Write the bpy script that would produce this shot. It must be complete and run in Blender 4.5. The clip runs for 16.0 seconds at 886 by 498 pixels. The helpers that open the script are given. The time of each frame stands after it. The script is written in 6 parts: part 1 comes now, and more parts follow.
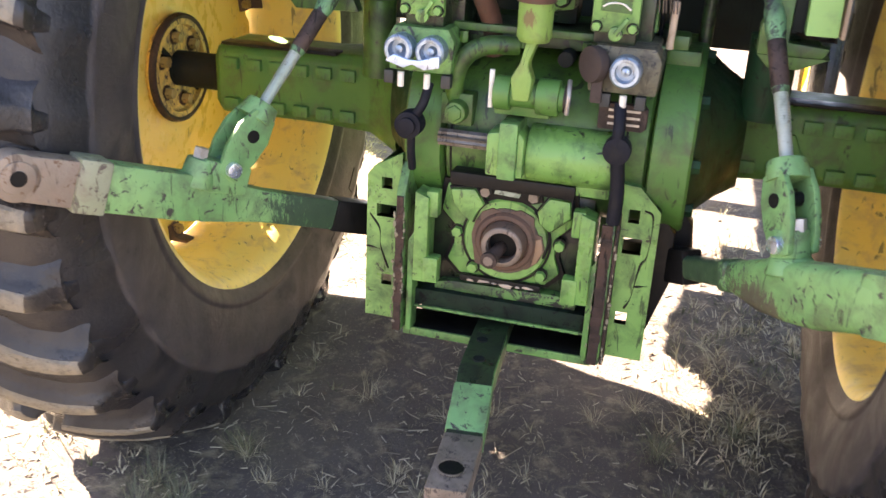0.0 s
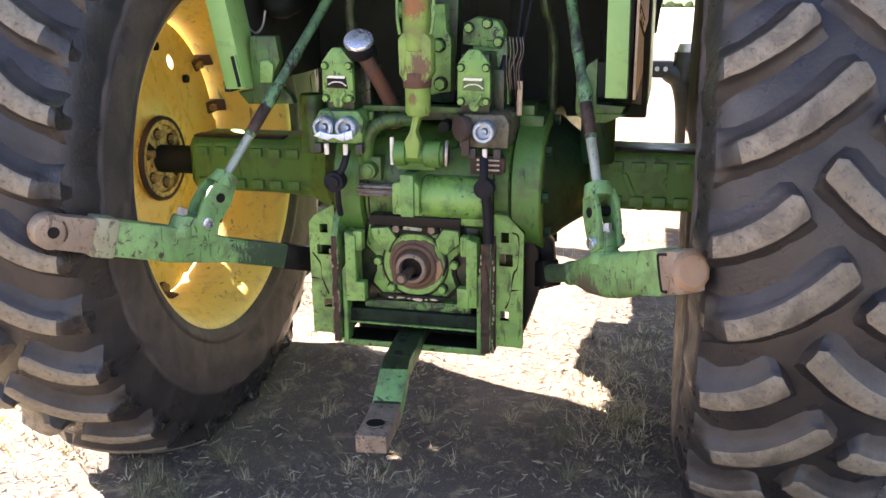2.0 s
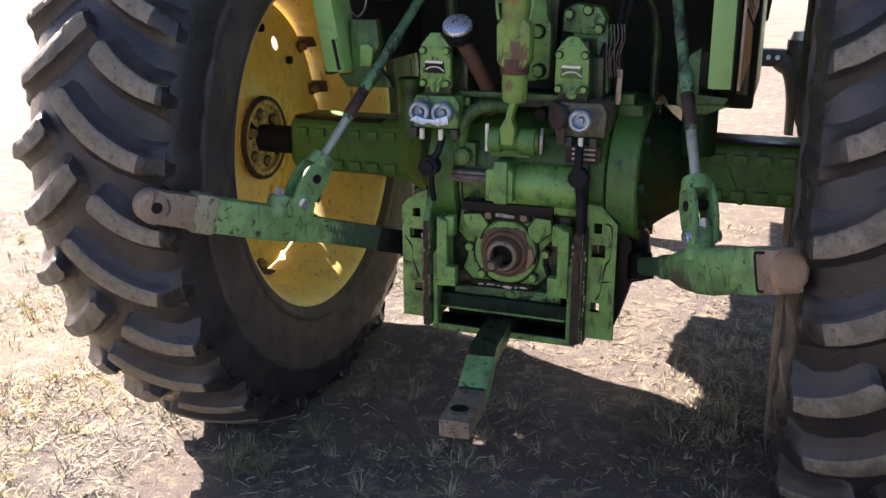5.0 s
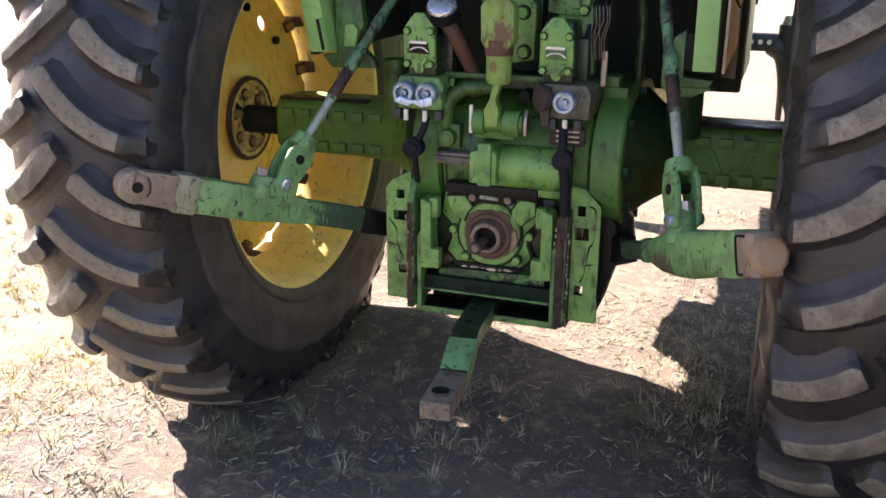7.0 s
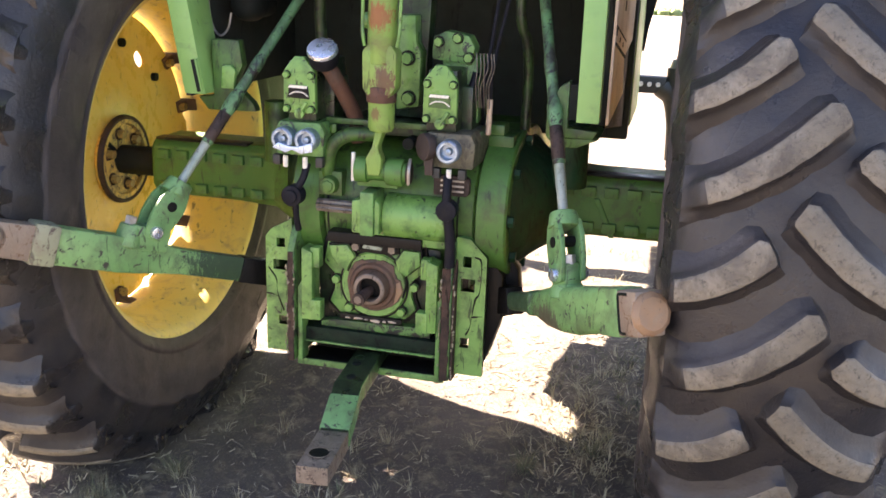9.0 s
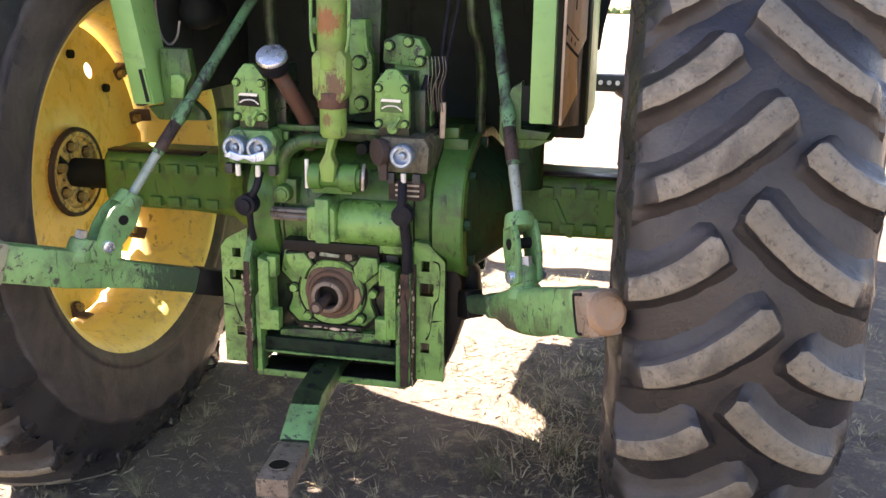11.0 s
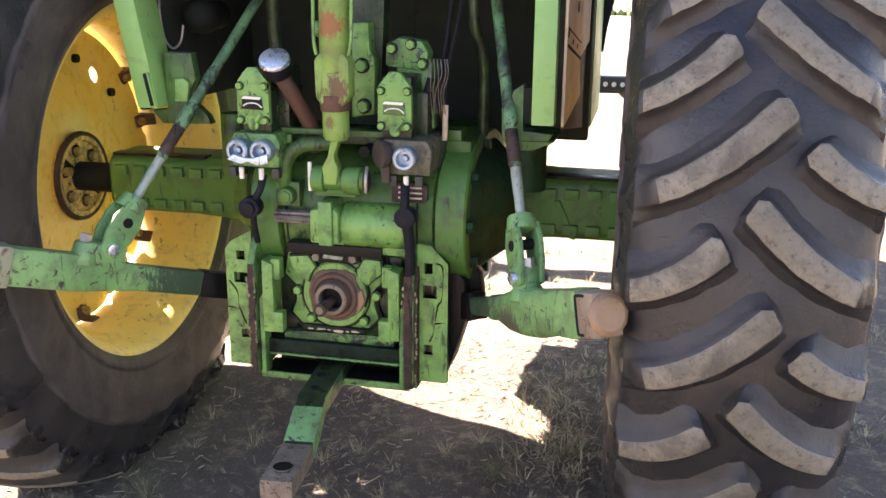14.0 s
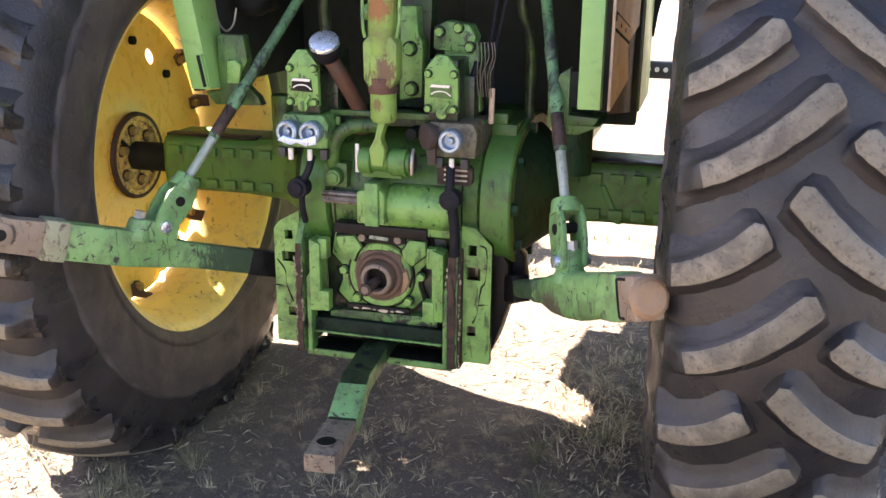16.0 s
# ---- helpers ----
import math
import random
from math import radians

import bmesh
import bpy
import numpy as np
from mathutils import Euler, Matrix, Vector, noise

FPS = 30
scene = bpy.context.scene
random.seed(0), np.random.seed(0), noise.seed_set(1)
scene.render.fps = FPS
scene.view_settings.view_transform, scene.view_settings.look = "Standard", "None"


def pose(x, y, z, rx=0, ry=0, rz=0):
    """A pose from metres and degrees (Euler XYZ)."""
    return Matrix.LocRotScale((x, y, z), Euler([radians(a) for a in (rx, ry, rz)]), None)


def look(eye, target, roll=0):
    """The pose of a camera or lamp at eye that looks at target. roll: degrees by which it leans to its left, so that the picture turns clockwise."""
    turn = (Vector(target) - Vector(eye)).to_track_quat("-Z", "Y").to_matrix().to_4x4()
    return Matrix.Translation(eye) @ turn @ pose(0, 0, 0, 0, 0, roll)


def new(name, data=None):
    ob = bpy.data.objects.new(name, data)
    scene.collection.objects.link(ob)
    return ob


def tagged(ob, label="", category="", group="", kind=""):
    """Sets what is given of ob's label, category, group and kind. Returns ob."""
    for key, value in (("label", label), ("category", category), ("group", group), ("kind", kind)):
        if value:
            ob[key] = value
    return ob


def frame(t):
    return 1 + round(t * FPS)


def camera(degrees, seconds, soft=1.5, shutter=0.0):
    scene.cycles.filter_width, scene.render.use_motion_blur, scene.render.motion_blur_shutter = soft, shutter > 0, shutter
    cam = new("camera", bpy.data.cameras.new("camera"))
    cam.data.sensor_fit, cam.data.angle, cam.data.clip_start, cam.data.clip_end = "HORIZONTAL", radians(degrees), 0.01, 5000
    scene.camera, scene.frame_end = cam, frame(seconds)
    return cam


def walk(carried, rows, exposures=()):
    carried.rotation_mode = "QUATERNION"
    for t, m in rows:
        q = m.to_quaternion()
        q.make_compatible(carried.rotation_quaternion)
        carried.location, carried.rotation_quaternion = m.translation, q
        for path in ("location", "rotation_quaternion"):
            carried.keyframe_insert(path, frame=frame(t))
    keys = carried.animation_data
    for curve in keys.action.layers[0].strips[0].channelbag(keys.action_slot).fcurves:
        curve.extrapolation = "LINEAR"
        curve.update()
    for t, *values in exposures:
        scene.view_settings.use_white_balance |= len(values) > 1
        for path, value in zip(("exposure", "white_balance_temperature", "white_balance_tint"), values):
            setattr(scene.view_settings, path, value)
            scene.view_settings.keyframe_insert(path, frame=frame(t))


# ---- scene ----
cam = camera(50.89, 16.0, shutter=0.5)
PATH = [
    (0, (0.315, -1.656, 1.317), (-0.206, 0.310, 0.480), 3.09),
    (0.5, (0.340, -1.843, 1.334), (-0.169, 0.151, 0.556), 0.10),
    (1, (0.383, -2.015, 1.363), (-0.138, 0.001, 0.651), -0.99),
    (1.5, (0.522, -2.147, 1.369), (0.010, -0.109, 0.719), -0.20),
    (2, (0.616, -2.209, 1.368), (0.114, -0.159, 0.746), -0.50),
    (2.5, (0.614, -2.200, 1.382), (0.027, -0.164, 0.787), -0.35),
    (3, (0.633, -2.194, 1.384), (-0.044, -0.191, 0.775), -0.44),
    (3.5, (0.632, -2.197, 1.384), (-0.097, -0.217, 0.759), -0.14),
    (5.8, (0.631, -2.198, 1.368), (-0.066, -0.232, 0.667), 0.07),
    (6, (0.633, -2.199, 1.366), (-0.050, -0.233, 0.654), 0.01),
    (6.5, (0.643, -2.192, 1.364), (-0.053, -0.232, 0.647), -0.25),
    (7, (0.656, -2.183, 1.369), (-0.049, -0.219, 0.674), 0.32),
    (7.5, (0.632, -2.126, 1.383), (0.008, -0.130, 0.700), 2.30),
    (8, (0.636, -2.085, 1.381), (0.079, -0.074, 0.686), 2.60),
    (8.5, (0.658, -2.083, 1.389), (0.138, -0.053, 0.719), 2.64),
    (9, (0.674, -2.083, 1.398), (0.180, -0.033, 0.772), 2.16),
    (9.5, (0.676, -2.068, 1.402), (0.209, -0.004, 0.798), 1.48),
    (12, (0.716, -2.059, 1.395), (0.295, 0.008, 0.769), 0.88),
    (12.5, (0.716, -2.059, 1.395), (0.295, 0.008, 0.772), 0.74),
    (13, (0.717, -2.057, 1.393), (0.291, 0.008, 0.765), 0.66),
    (13.5, (0.719, -2.057, 1.394), (0.287, 0.008, 0.769), 0.64),
    (14, (0.714, -2.063, 1.398), (0.267, 0.003, 0.786), 0.60),
    (14.5, (0.710, -2.067, 1.396), (0.231, -0.006, 0.794), 0.74),
    (15, (0.709, -2.070, 1.398), (0.189, -0.025, 0.774), 0.73),
    (15.5, (0.711, -2.073, 1.394), (0.161, -0.041, 0.755), 0.69),
    (16, (0.731, -2.083, 1.397), (0.174, -0.056, 0.751), 0.63),
]
STOPS = [(0.0, 4.18, 6950), (0.5, 4.00, 6900), (1.5, 3.84, 6850), (2.5, 3.88, 6750), (3.0, 3.36, 6550), (3.7, 3.36, 6550), (5.8, 2.38, 6150), (6.4, 2.76, 6250), (7.0, 3.12, 6550), (7.4, 2.74, 6450), (7.6, 2.76, 6500), (7.9, 3.42, 6700), (8.2, 3.68, 6800), (9.0, 3.90, 6950), (12.0, 3.82, 7000), (16.0, 3.92, 6900)]
EXPOSURES = [(t, stops, kelvin, 28) for t, stops, kelvin in STOPS]
walk(cam, [(t, look(eye, target, roll)) for t, eye, target, roll in PATH], EXPOSURES)

# ---- light: low sun ahead on the tractor's far left, clear sky ----
SUN_TO = Vector((-1.6, 0.85, 1.0)).normalized()
elev = math.asin(SUN_TO.z)
world = bpy.data.worlds.new("sky")
scene.world = world
world.use_nodes = True
wn = world.node_tree.nodes
sky = wn.new("ShaderNodeTexSky")
sky.sky_type = "NISHITA"
sky.sun_disc = False
sky.sun_elevation = elev
sky.sun_rotation = math.atan2(SUN_TO.x, SUN_TO.y)
wn["Background"].inputs["Strength"].default_value = 0.041
world.node_tree.links.new(sky.outputs[0], wn["Background"].inputs["Color"])
sun_data = bpy.data.lights.new("sun", "SUN")
sun_data.energy = 5.0
sun_data.angle = radians(0.55)
sun_data.color = (1.0, 0.93, 0.75)
sun = new("sun", sun_data)
sun.matrix_world = look(SUN_TO * 30, (0, 0, 0))


# ---- materials ----
def mat_new(name):
    m = bpy.data.materials.new(name)
    m.use_nodes = True
    nt = m.node_tree
    return m, nt, nt.nodes["Principled BSDF"]


def node(nt, kind, **kw):
    n = nt.nodes.new(kind)
    for k, v in kw.items():
        n.inputs[k].default_value = v
    return n


def noise_node(nt, scale, detail=4.0, rough=0.55, distort=0.0):
    tc = nt.nodes.get("Texture Coordinate") or nt.nodes.new("ShaderNodeTexCoord")
    n = node(nt, "ShaderNodeTexNoise", Scale=scale, Detail=detail, Roughness=rough, Distortion=distort)
    nt.links.new(tc.outputs["Object"], n.inputs["Vector"])
    return n.outputs["Fac"]


def ramp(nt, fac, a, b, lo=0.0, hi=1.0):
    n = node(nt, "ShaderNodeMapRange")
    n.inputs["From Min"].default_value, n.inputs["From Max"].default_value = a, b
    n.inputs["To Min"].default_value, n.inputs["To Max"].default_value = lo, hi
    nt.links.new(fac, n.inputs["Value"])
    return n.outputs["Result"]


def mixc(nt, fac, a, b):
    n = nt.nodes.new("ShaderNodeMix")
    n.data_type = "RGBA"
    for sock, v in ((n.inputs["A"], a), (n.inputs["B"], b)):
        if isinstance(v, tuple):
            sock.default_value = (*v, 1)
        else:
            nt.links.new(v, sock)
    if isinstance(fac, float):
        n.inputs["Factor"].default_value = fac
    else:
        nt.links.new(fac, n.inputs["Factor"])
    return n.outputs["Result"]


def bump(nt, bsdf, fac, strength, dist):
    b = node(nt, "ShaderNodeBump", Strength=strength, Distance=dist)
    nt.links.new(fac, b.inputs["Height"])
    nt.links.new(b.outputs[0], bsdf.inputs["Normal"])


def worn(name, base, fade, chip, dirt, rough=0.5, chips=0.66, dirty=0.5, metal=0.0, scale=1.0, bumpy=0.25, soft=0.03):
    """Painted or bare metal: faded patches, chips down to another colour, and a film of dust."""
    m, nt, p = mat_new(name)
    c = mixc(nt, ramp(nt, noise_node(nt, 6 * scale, 3), 0.35, 0.7), base, fade)
    d = ramp(nt, noise_node(nt, 17 * scale, 6, 0.65, 0.4), 0.62 - 0.3 * dirty, 0.8 - 0.2 * dirty)
    c = mixc(nt, d, c, dirt)
    tc = nt.nodes["Texture Coordinate"]
    mp = nt.nodes.new("ShaderNodeMapping")
    mp.inputs["Scale"].default_value = (1.0, 1.0, 0.22)
    nt.links.new(tc.outputs["Object"], mp.inputs["Vector"])
    st = node(nt, "ShaderNodeTexNoise", Scale=48 * scale, Detail=6.0, Roughness=0.65, Distortion=0.8)
    nt.links.new(mp.outputs[0], st.inputs["Vector"])
    c = mixc(nt, ramp(nt, st.outputs["Fac"], 0.67 - 0.15 * dirty, 0.71 - 0.13 * dirty, 0.0, 0.85), c, tuple(v * 0.4 for v in dirt))
    k = noise_node(nt, 38 * scale, 8, 0.7, 0.6)
    kf = ramp(nt, k, chips, chips + soft)
    c = mixc(nt, kf, c, chip)
    nt.links.new(c, p.inputs["Base Color"])
    nt.links.new(ramp(nt, noise_node(nt, 25 * scale, 4), 0.3, 0.8, rough - 0.12, rough + 0.22), p.inputs["Roughness"])
    p.inputs["Metallic"].default_value = metal
    bump(nt, p, noise_node(nt, 120 * scale, 6, 0.6), bumpy, 0.002)
    return m


GREEN = worn("green_paint", (0.126, 0.286, 0.060), (0.190, 0.370, 0.094), (0.016, 0.018, 0.012), (0.050, 0.115, 0.034), 0.35, 0.605, 0.52)
GREEN_MD = worn("dusty_green_paint", (0.058, 0.158, 0.028), (0.080, 0.200, 0.038), (0.03, 0.028, 0.02), (0.06, 0.085, 0.03), 0.5, 0.67, 0.4)
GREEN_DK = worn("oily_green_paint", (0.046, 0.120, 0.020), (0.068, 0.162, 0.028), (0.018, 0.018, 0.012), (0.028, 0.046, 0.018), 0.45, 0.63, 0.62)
GREEN_SHAB = worn("shabby_green_paint", (0.098, 0.228, 0.056), (0.135, 0.305, 0.078), (0.02, 0.025, 0.018), (0.03, 0.05, 0.025), 0.45, 0.57, 0.6)
TEAL = worn("teal_green_paint", (0.118, 0.275, 0.090), (0.190, 0.360, 0.132), (0.045, 0.042, 0.032), (0.095, 0.14, 0.06), 0.5, 0.585, 0.50, 0.0, 1.1)
FENDER = worn("light_green_paint", (0.19, 0.38, 0.10), (0.25, 0.46, 0.14), (0.04, 0.05, 0.03), (0.15, 0.25, 0.09), 0.4, 0.72, 0.2)
YELLOW = worn("yellow_paint", (0.95, 0.655, 0.115), (0.95, 0.70, 0.175), (0.13, 0.06, 0.02), (0.80, 0.55, 0.17), 0.30, 0.71, 0.22)
RIMPAINT = worn("dusty_rim_paint", (0.95, 0.70, 0.16), (0.95, 0.74, 0.22), (0.13, 0.06, 0.02), (0.70, 0.50, 0.19), 0.5, 0.70, 0.4)
RUST = worn("rusty_iron", (0.11, 0.060, 0.040), (0.17, 0.10, 0.065), (0.06, 0.04, 0.03), (0.12, 0.08, 0.055), 0.75, 0.6, 0.5, 0.2, 1.5, 0.5)
RUSTPAINT = worn("yellowed_green_paint", (0.150, 0.270, 0.048), (0.205, 0.330, 0.070), (0.10, 0.07, 0.03), (0.14, 0.16, 0.05), 0.55, 0.66, 0.5, 0.0, 0.9, 0.4, 0.05)
STEEL = worn("worn_steel", (0.42, 0.38, 0.33), (0.5, 0.46, 0.42), (0.2, 0.12, 0.07), (0.3, 0.25, 0.2), 0.45, 0.66, 0.4, 0.7, 2.0)
LINKEND = worn("bare_link_steel", (0.24, 0.185, 0.135), (0.33, 0.26, 0.195), (0.16, 0.09, 0.05), (0.26, 0.18, 0.13), 0.55, 0.6, 0.5, 0.3, 1.5, 0.4)
CHROME = worn("plated_steel", (0.75, 0.78, 0.84), (0.62, 0.68, 0.78), (0.3, 0.3, 0.3), (0.5, 0.5, 0.52), 0.28, 0.75, 0.2, 0.85, 2.0, 0.1)
BLACK = worn("black_rubber", (0.008, 0.008, 0.012), (0.014, 0.014, 0.019), (0.035, 0.03, 0.026), (0.016, 0.015, 0.015), 0.6, 0.72, 0.4, 0.0, 2.0)
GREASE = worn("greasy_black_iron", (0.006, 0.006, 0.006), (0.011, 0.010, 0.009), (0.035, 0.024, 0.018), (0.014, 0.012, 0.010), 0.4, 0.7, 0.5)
DARK = worn("dark_grey_paint", (0.02, 0.022, 0.022), (0.03, 0.032, 0.03), (0.05, 0.04, 0.03), (0.04, 0.035, 0.03), 0.55, 0.7, 0.5)
RODPAINT = worn("grimy_rod_paint", (0.085, 0.20, 0.085), (0.14, 0.31, 0.13), (0.020, 0.018, 0.015), (0.030, 0.032, 0.024), 0.5, 0.56, 0.72, 0.0, 1.0)
GRIME = worn("oil_caked_paint", (0.04, 0.075, 0.022), (0.06, 0.14, 0.035), (0.014, 0.013, 0.010), (0.02, 0.022, 0.014), 0.4, 0.56, 0.8)
DULLSTEEL = worn("dull_dark_steel", (0.16, 0.14, 0.12), (0.22, 0.20, 0.17), (0.05, 0.04, 0.03), (0.09, 0.07, 0.055), 0.45, 0.6, 0.5, 0.6, 2.0)
COUPLER = worn("dulled_blue_plating", (0.34, 0.43, 0.54), (0.46, 0.54, 0.62), (0.06, 0.06, 0.07), (0.16, 0.19, 0.22), 0.36, 0.64, 0.45, 0.7, 2.2, 0.15)
BLUECAP = worn("bluish_plated_cap", (0.42, 0.55, 0.78), (0.58, 0.68, 0.86), (0.12, 0.13, 0.16), (0.25, 0.3, 0.4), 0.3, 0.66, 0.3, 0.7, 2.0, 0.1)
PALEROD = worn("pale_worn_rod", (0.30, 0.36, 0.29), (0.40, 0.42, 0.36), (0.12, 0.10, 0.07), (0.20, 0.24, 0.18), 0.5, 0.62, 0.4, 0.2, 2.0)
OILGREEN = worn("oil_blotched_green", (0.070, 0.175, 0.040), (0.10, 0.23, 0.055), (0.012, 0.014, 0.010), (0.018, 0.034, 0.016), 0.55, 0.51, 0.75, 0.0, 0.8)
DULLBLACK = worn("dull_black_green", (0.010, 0.018, 0.012), (0.016, 0.034, 0.018), (0.006, 0.006, 0.006), (0.008, 0.010, 0.009), 0.6, 0.58, 0.6)
DULLBLACK.node_tree.nodes["Principled BSDF"].inputs["Specular IOR Level"].default_value = 0.12
DEEPGREEN = worn("very_dark_green", (0.010, 0.038, 0.016), (0.016, 0.056, 0.022), (0.014, 0.016, 0.010), (0.024, 0.034, 0.016), 0.5, 0.60, 0.6)
# oily green, darkened further to paint shade into gaps between parts
GRIMESHADE = worn("oily_shaded_green", (0.018, 0.032, 0.014), (0.035, 0.075, 0.022), (0.01, 0.01, 0.008), (0.012, 0.014, 0.010), 0.35, 0.56, 0.7)
# flat black; on holes and slots it stands in for the shade inside
FLATBLACK = worn("flat_black", (0.010, 0.012, 0.010), (0.015, 0.018, 0.015), (0.03, 0.025, 0.02), (0.016, 0.014, 0.012), 0.75, 0.72, 0.4)
UNDERSIDE = worn("dark_underside", (0.024, 0.031, 0.025), (0.036, 0.042, 0.033), (0.06, 0.045, 0.032), (0.030, 0.029, 0.023), 0.8, 0.70, 0.5, 0.0, 0.5)
TAN = worn("tan_board", (0.62, 0.45, 0.31), (0.72, 0.55, 0.40), (0.10, 0.06, 0.04), (0.42, 0.28, 0.17), 0.6, 0.70, 0.3)
WHITE = worn("pale_surface", (0.75, 0.70, 0.6), (0.8, 0.77, 0.7), (0.4, 0.3, 0.2), (0.55, 0.48, 0.4), 0.5, 0.72, 0.3, 0.0, 3.0)
WEBRUST = worn("chipped_web_edge", (0.060, 0.040, 0.032), (0.105, 0.066, 0.048), (0.34, 0.37, 0.24), (0.02, 0.018, 0.015), 0.6, 0.60, 0.5, 0.1, 1.6, 0.6)
SLEEVE = worn("brown_black_sleeve", (0.055, 0.038, 0.032), (0.10, 0.065, 0.05), (0.015, 0.013, 0.012), (0.03, 0.025, 0.02), 0.6, 0.58, 0.6, 0.1, 1.5, 0.4)
RUSTTAN = worn("rust_tinged_steel", (0.25, 0.165, 0.105), (0.34, 0.19, 0.095), (0.14, 0.08, 0.05), (0.25, 0.18, 0.12), 0.5, 0.62, 0.4, 0.3, 1.5, 0.3)
COLLAR = worn("brown_worn_collar", (0.19, 0.14, 0.105), (0.25, 0.19, 0.145), (0.07, 0.045, 0.03), (0.12, 0.08, 0.055), 0.55, 0.6, 0.5, 0.2, 2.0, 0.4)
HUBBOLT = worn("yellow_rusty_bolt", (0.34, 0.22, 0.07), (0.45, 0.29, 0.08), (0.10, 0.05, 0.03), (0.2, 0.12, 0.05), 0.5, 0.58, 0.5, 0.0, 2.0)
COLLARPAINT = worn("worn_collar_paint", (0.24, 0.27, 0.15), (0.30, 0.29, 0.19), (0.10, 0.07, 0.05), (0.20, 0.16, 0.11), 0.5, 0.57, 0.5, 0.0, 1.3)
RUSTBLOCK = worn("rusty_green_block", (0.095, 0.100, 0.056), (0.150, 0.120, 0.078), (0.025, 0.02, 0.016), (0.038, 0.032, 0.022), 0.55, 0.57, 0.6, 0.0, 1.6, 0.4)
EYESTEEL = worn("brown_drawbar_steel", (0.20, 0.155, 0.115), (0.27, 0.21, 0.16), (0.07, 0.05, 0.04), (0.13, 0.10, 0.075), 0.55, 0.58, 0.6, 0.2, 1.5, 0.4)
HUBPAINT = worn("dusty_hub_paint", (0.72, 0.46, 0.10), (0.84, 0.55, 0.13), (0.08, 0.045, 0.03), (0.20, 0.125, 0.065), 0.5, 0.57, 0.62, 0.0, 1.6)
CHIP = worn("bare_chips", (0.20, 0.165, 0.115), (0.33, 0.30, 0.22), (0.10, 0.07, 0.05), (0.25, 0.24, 0.13), 0.45, 0.58, 0.5, 0.2, 2.5)
EDGERUST = worn("dark_rusty_edge", (0.050, 0.032, 0.026), (0.085, 0.050, 0.036), (0.018, 0.014, 0.012), (0.025, 0.02, 0.016), 0.6, 0.60, 0.5, 0.1, 1.6, 0.6)
REDRUST = worn("red_brown_rust", (0.080, 0.036, 0.022), (0.13, 0.058, 0.034), (0.05, 0.03, 0.02), (0.08, 0.05, 0.035), 0.7, 0.62, 0.5, 0.1, 1.5, 0.4)


def rust_patches(m, spots):
    """Rust or old grease over the paint in ragged patches: each spot is a centre, its half sizes and a colour."""
    nt = m.node_tree
    p = nt.nodes["Principled BSDF"]
    c = p.inputs["Base Color"].links[0].from_socket
    tc = nt.nodes["Texture Coordinate"]
    tall = nt.nodes.new("ShaderNodeMapping")
    tall.inputs["Scale"].default_value = (1.0, 1.0, 0.32)
    nt.links.new(tc.outputs["Object"], tall.inputs["Vector"])
    streak = node(nt, "ShaderNodeTexNoise", Scale=120.0, Detail=9.0, Roughness=0.8, Distortion=0.6)
    nt.links.new(tall.outputs[0], streak.inputs["Vector"])
    ragged_edge = ramp(nt, streak.outputs["Fac"], 0.28, 0.72)
    for centre, half, colour in spots:
        mp = nt.nodes.new("ShaderNodeMapping")
        mp.vector_type = "TEXTURE"
        mp.inputs["Location"].default_value = centre
        mp.inputs["Scale"].default_value = half
        nt.links.new(tc.outputs["Object"], mp.inputs["Vector"])
        far = nt.nodes.new("ShaderNodeVectorMath")
        far.operation = "LENGTH"
        nt.links.new(mp.outputs[0], far.inputs[0])
        near = ramp(nt, far.outputs["Value"], 0.0, 1.25, 1.0, 0.0)
        add = nt.nodes.new("ShaderNodeMath")
        nt.links.new(near, add.inputs[0])
        nt.links.new(ragged_edge, add.inputs[1])
        c = mixc(nt, ramp(nt, add.outputs[0], 0.95, 1.10, 0.0, 0.92), c, colour)
    nt.links.new(c, p.inputs["Base Color"])


rust_patches(RUSTPAINT, (((0.040, -0.115, 1.302), (0.042, 0.08, 0.046), (0.24, 0.085, 0.030)), ((0.048, -0.105, 1.160), (0.038, 0.08, 0.062), (0.120, 0.055, 0.032)), ((0.030, -0.105, 1.09), (0.02, 0.05, 0.02), (0.15, 0.10, 0.04))))
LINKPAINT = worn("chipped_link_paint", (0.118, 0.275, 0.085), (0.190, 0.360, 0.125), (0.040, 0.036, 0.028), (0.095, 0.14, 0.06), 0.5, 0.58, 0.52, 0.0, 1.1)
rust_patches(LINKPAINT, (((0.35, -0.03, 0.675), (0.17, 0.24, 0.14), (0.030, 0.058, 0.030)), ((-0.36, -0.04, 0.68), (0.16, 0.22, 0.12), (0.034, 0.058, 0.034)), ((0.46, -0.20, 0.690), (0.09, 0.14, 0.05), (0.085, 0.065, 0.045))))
HORN = worn("brown_dust_cap", (0.045, 0.034, 0.030), (0.062, 0.045, 0.038), (0.03, 0.024, 0.02), (0.055, 0.042, 0.034), 0.6, 0.7, 0.4)

for oily in (GREASE, BLACK, EDGERUST, SLEEVE, HORN, FLATBLACK, DEEPGREEN):
    oily.node_tree.nodes["Principled BSDF"].inputs["Specular IOR Level"].default_value = 0.18


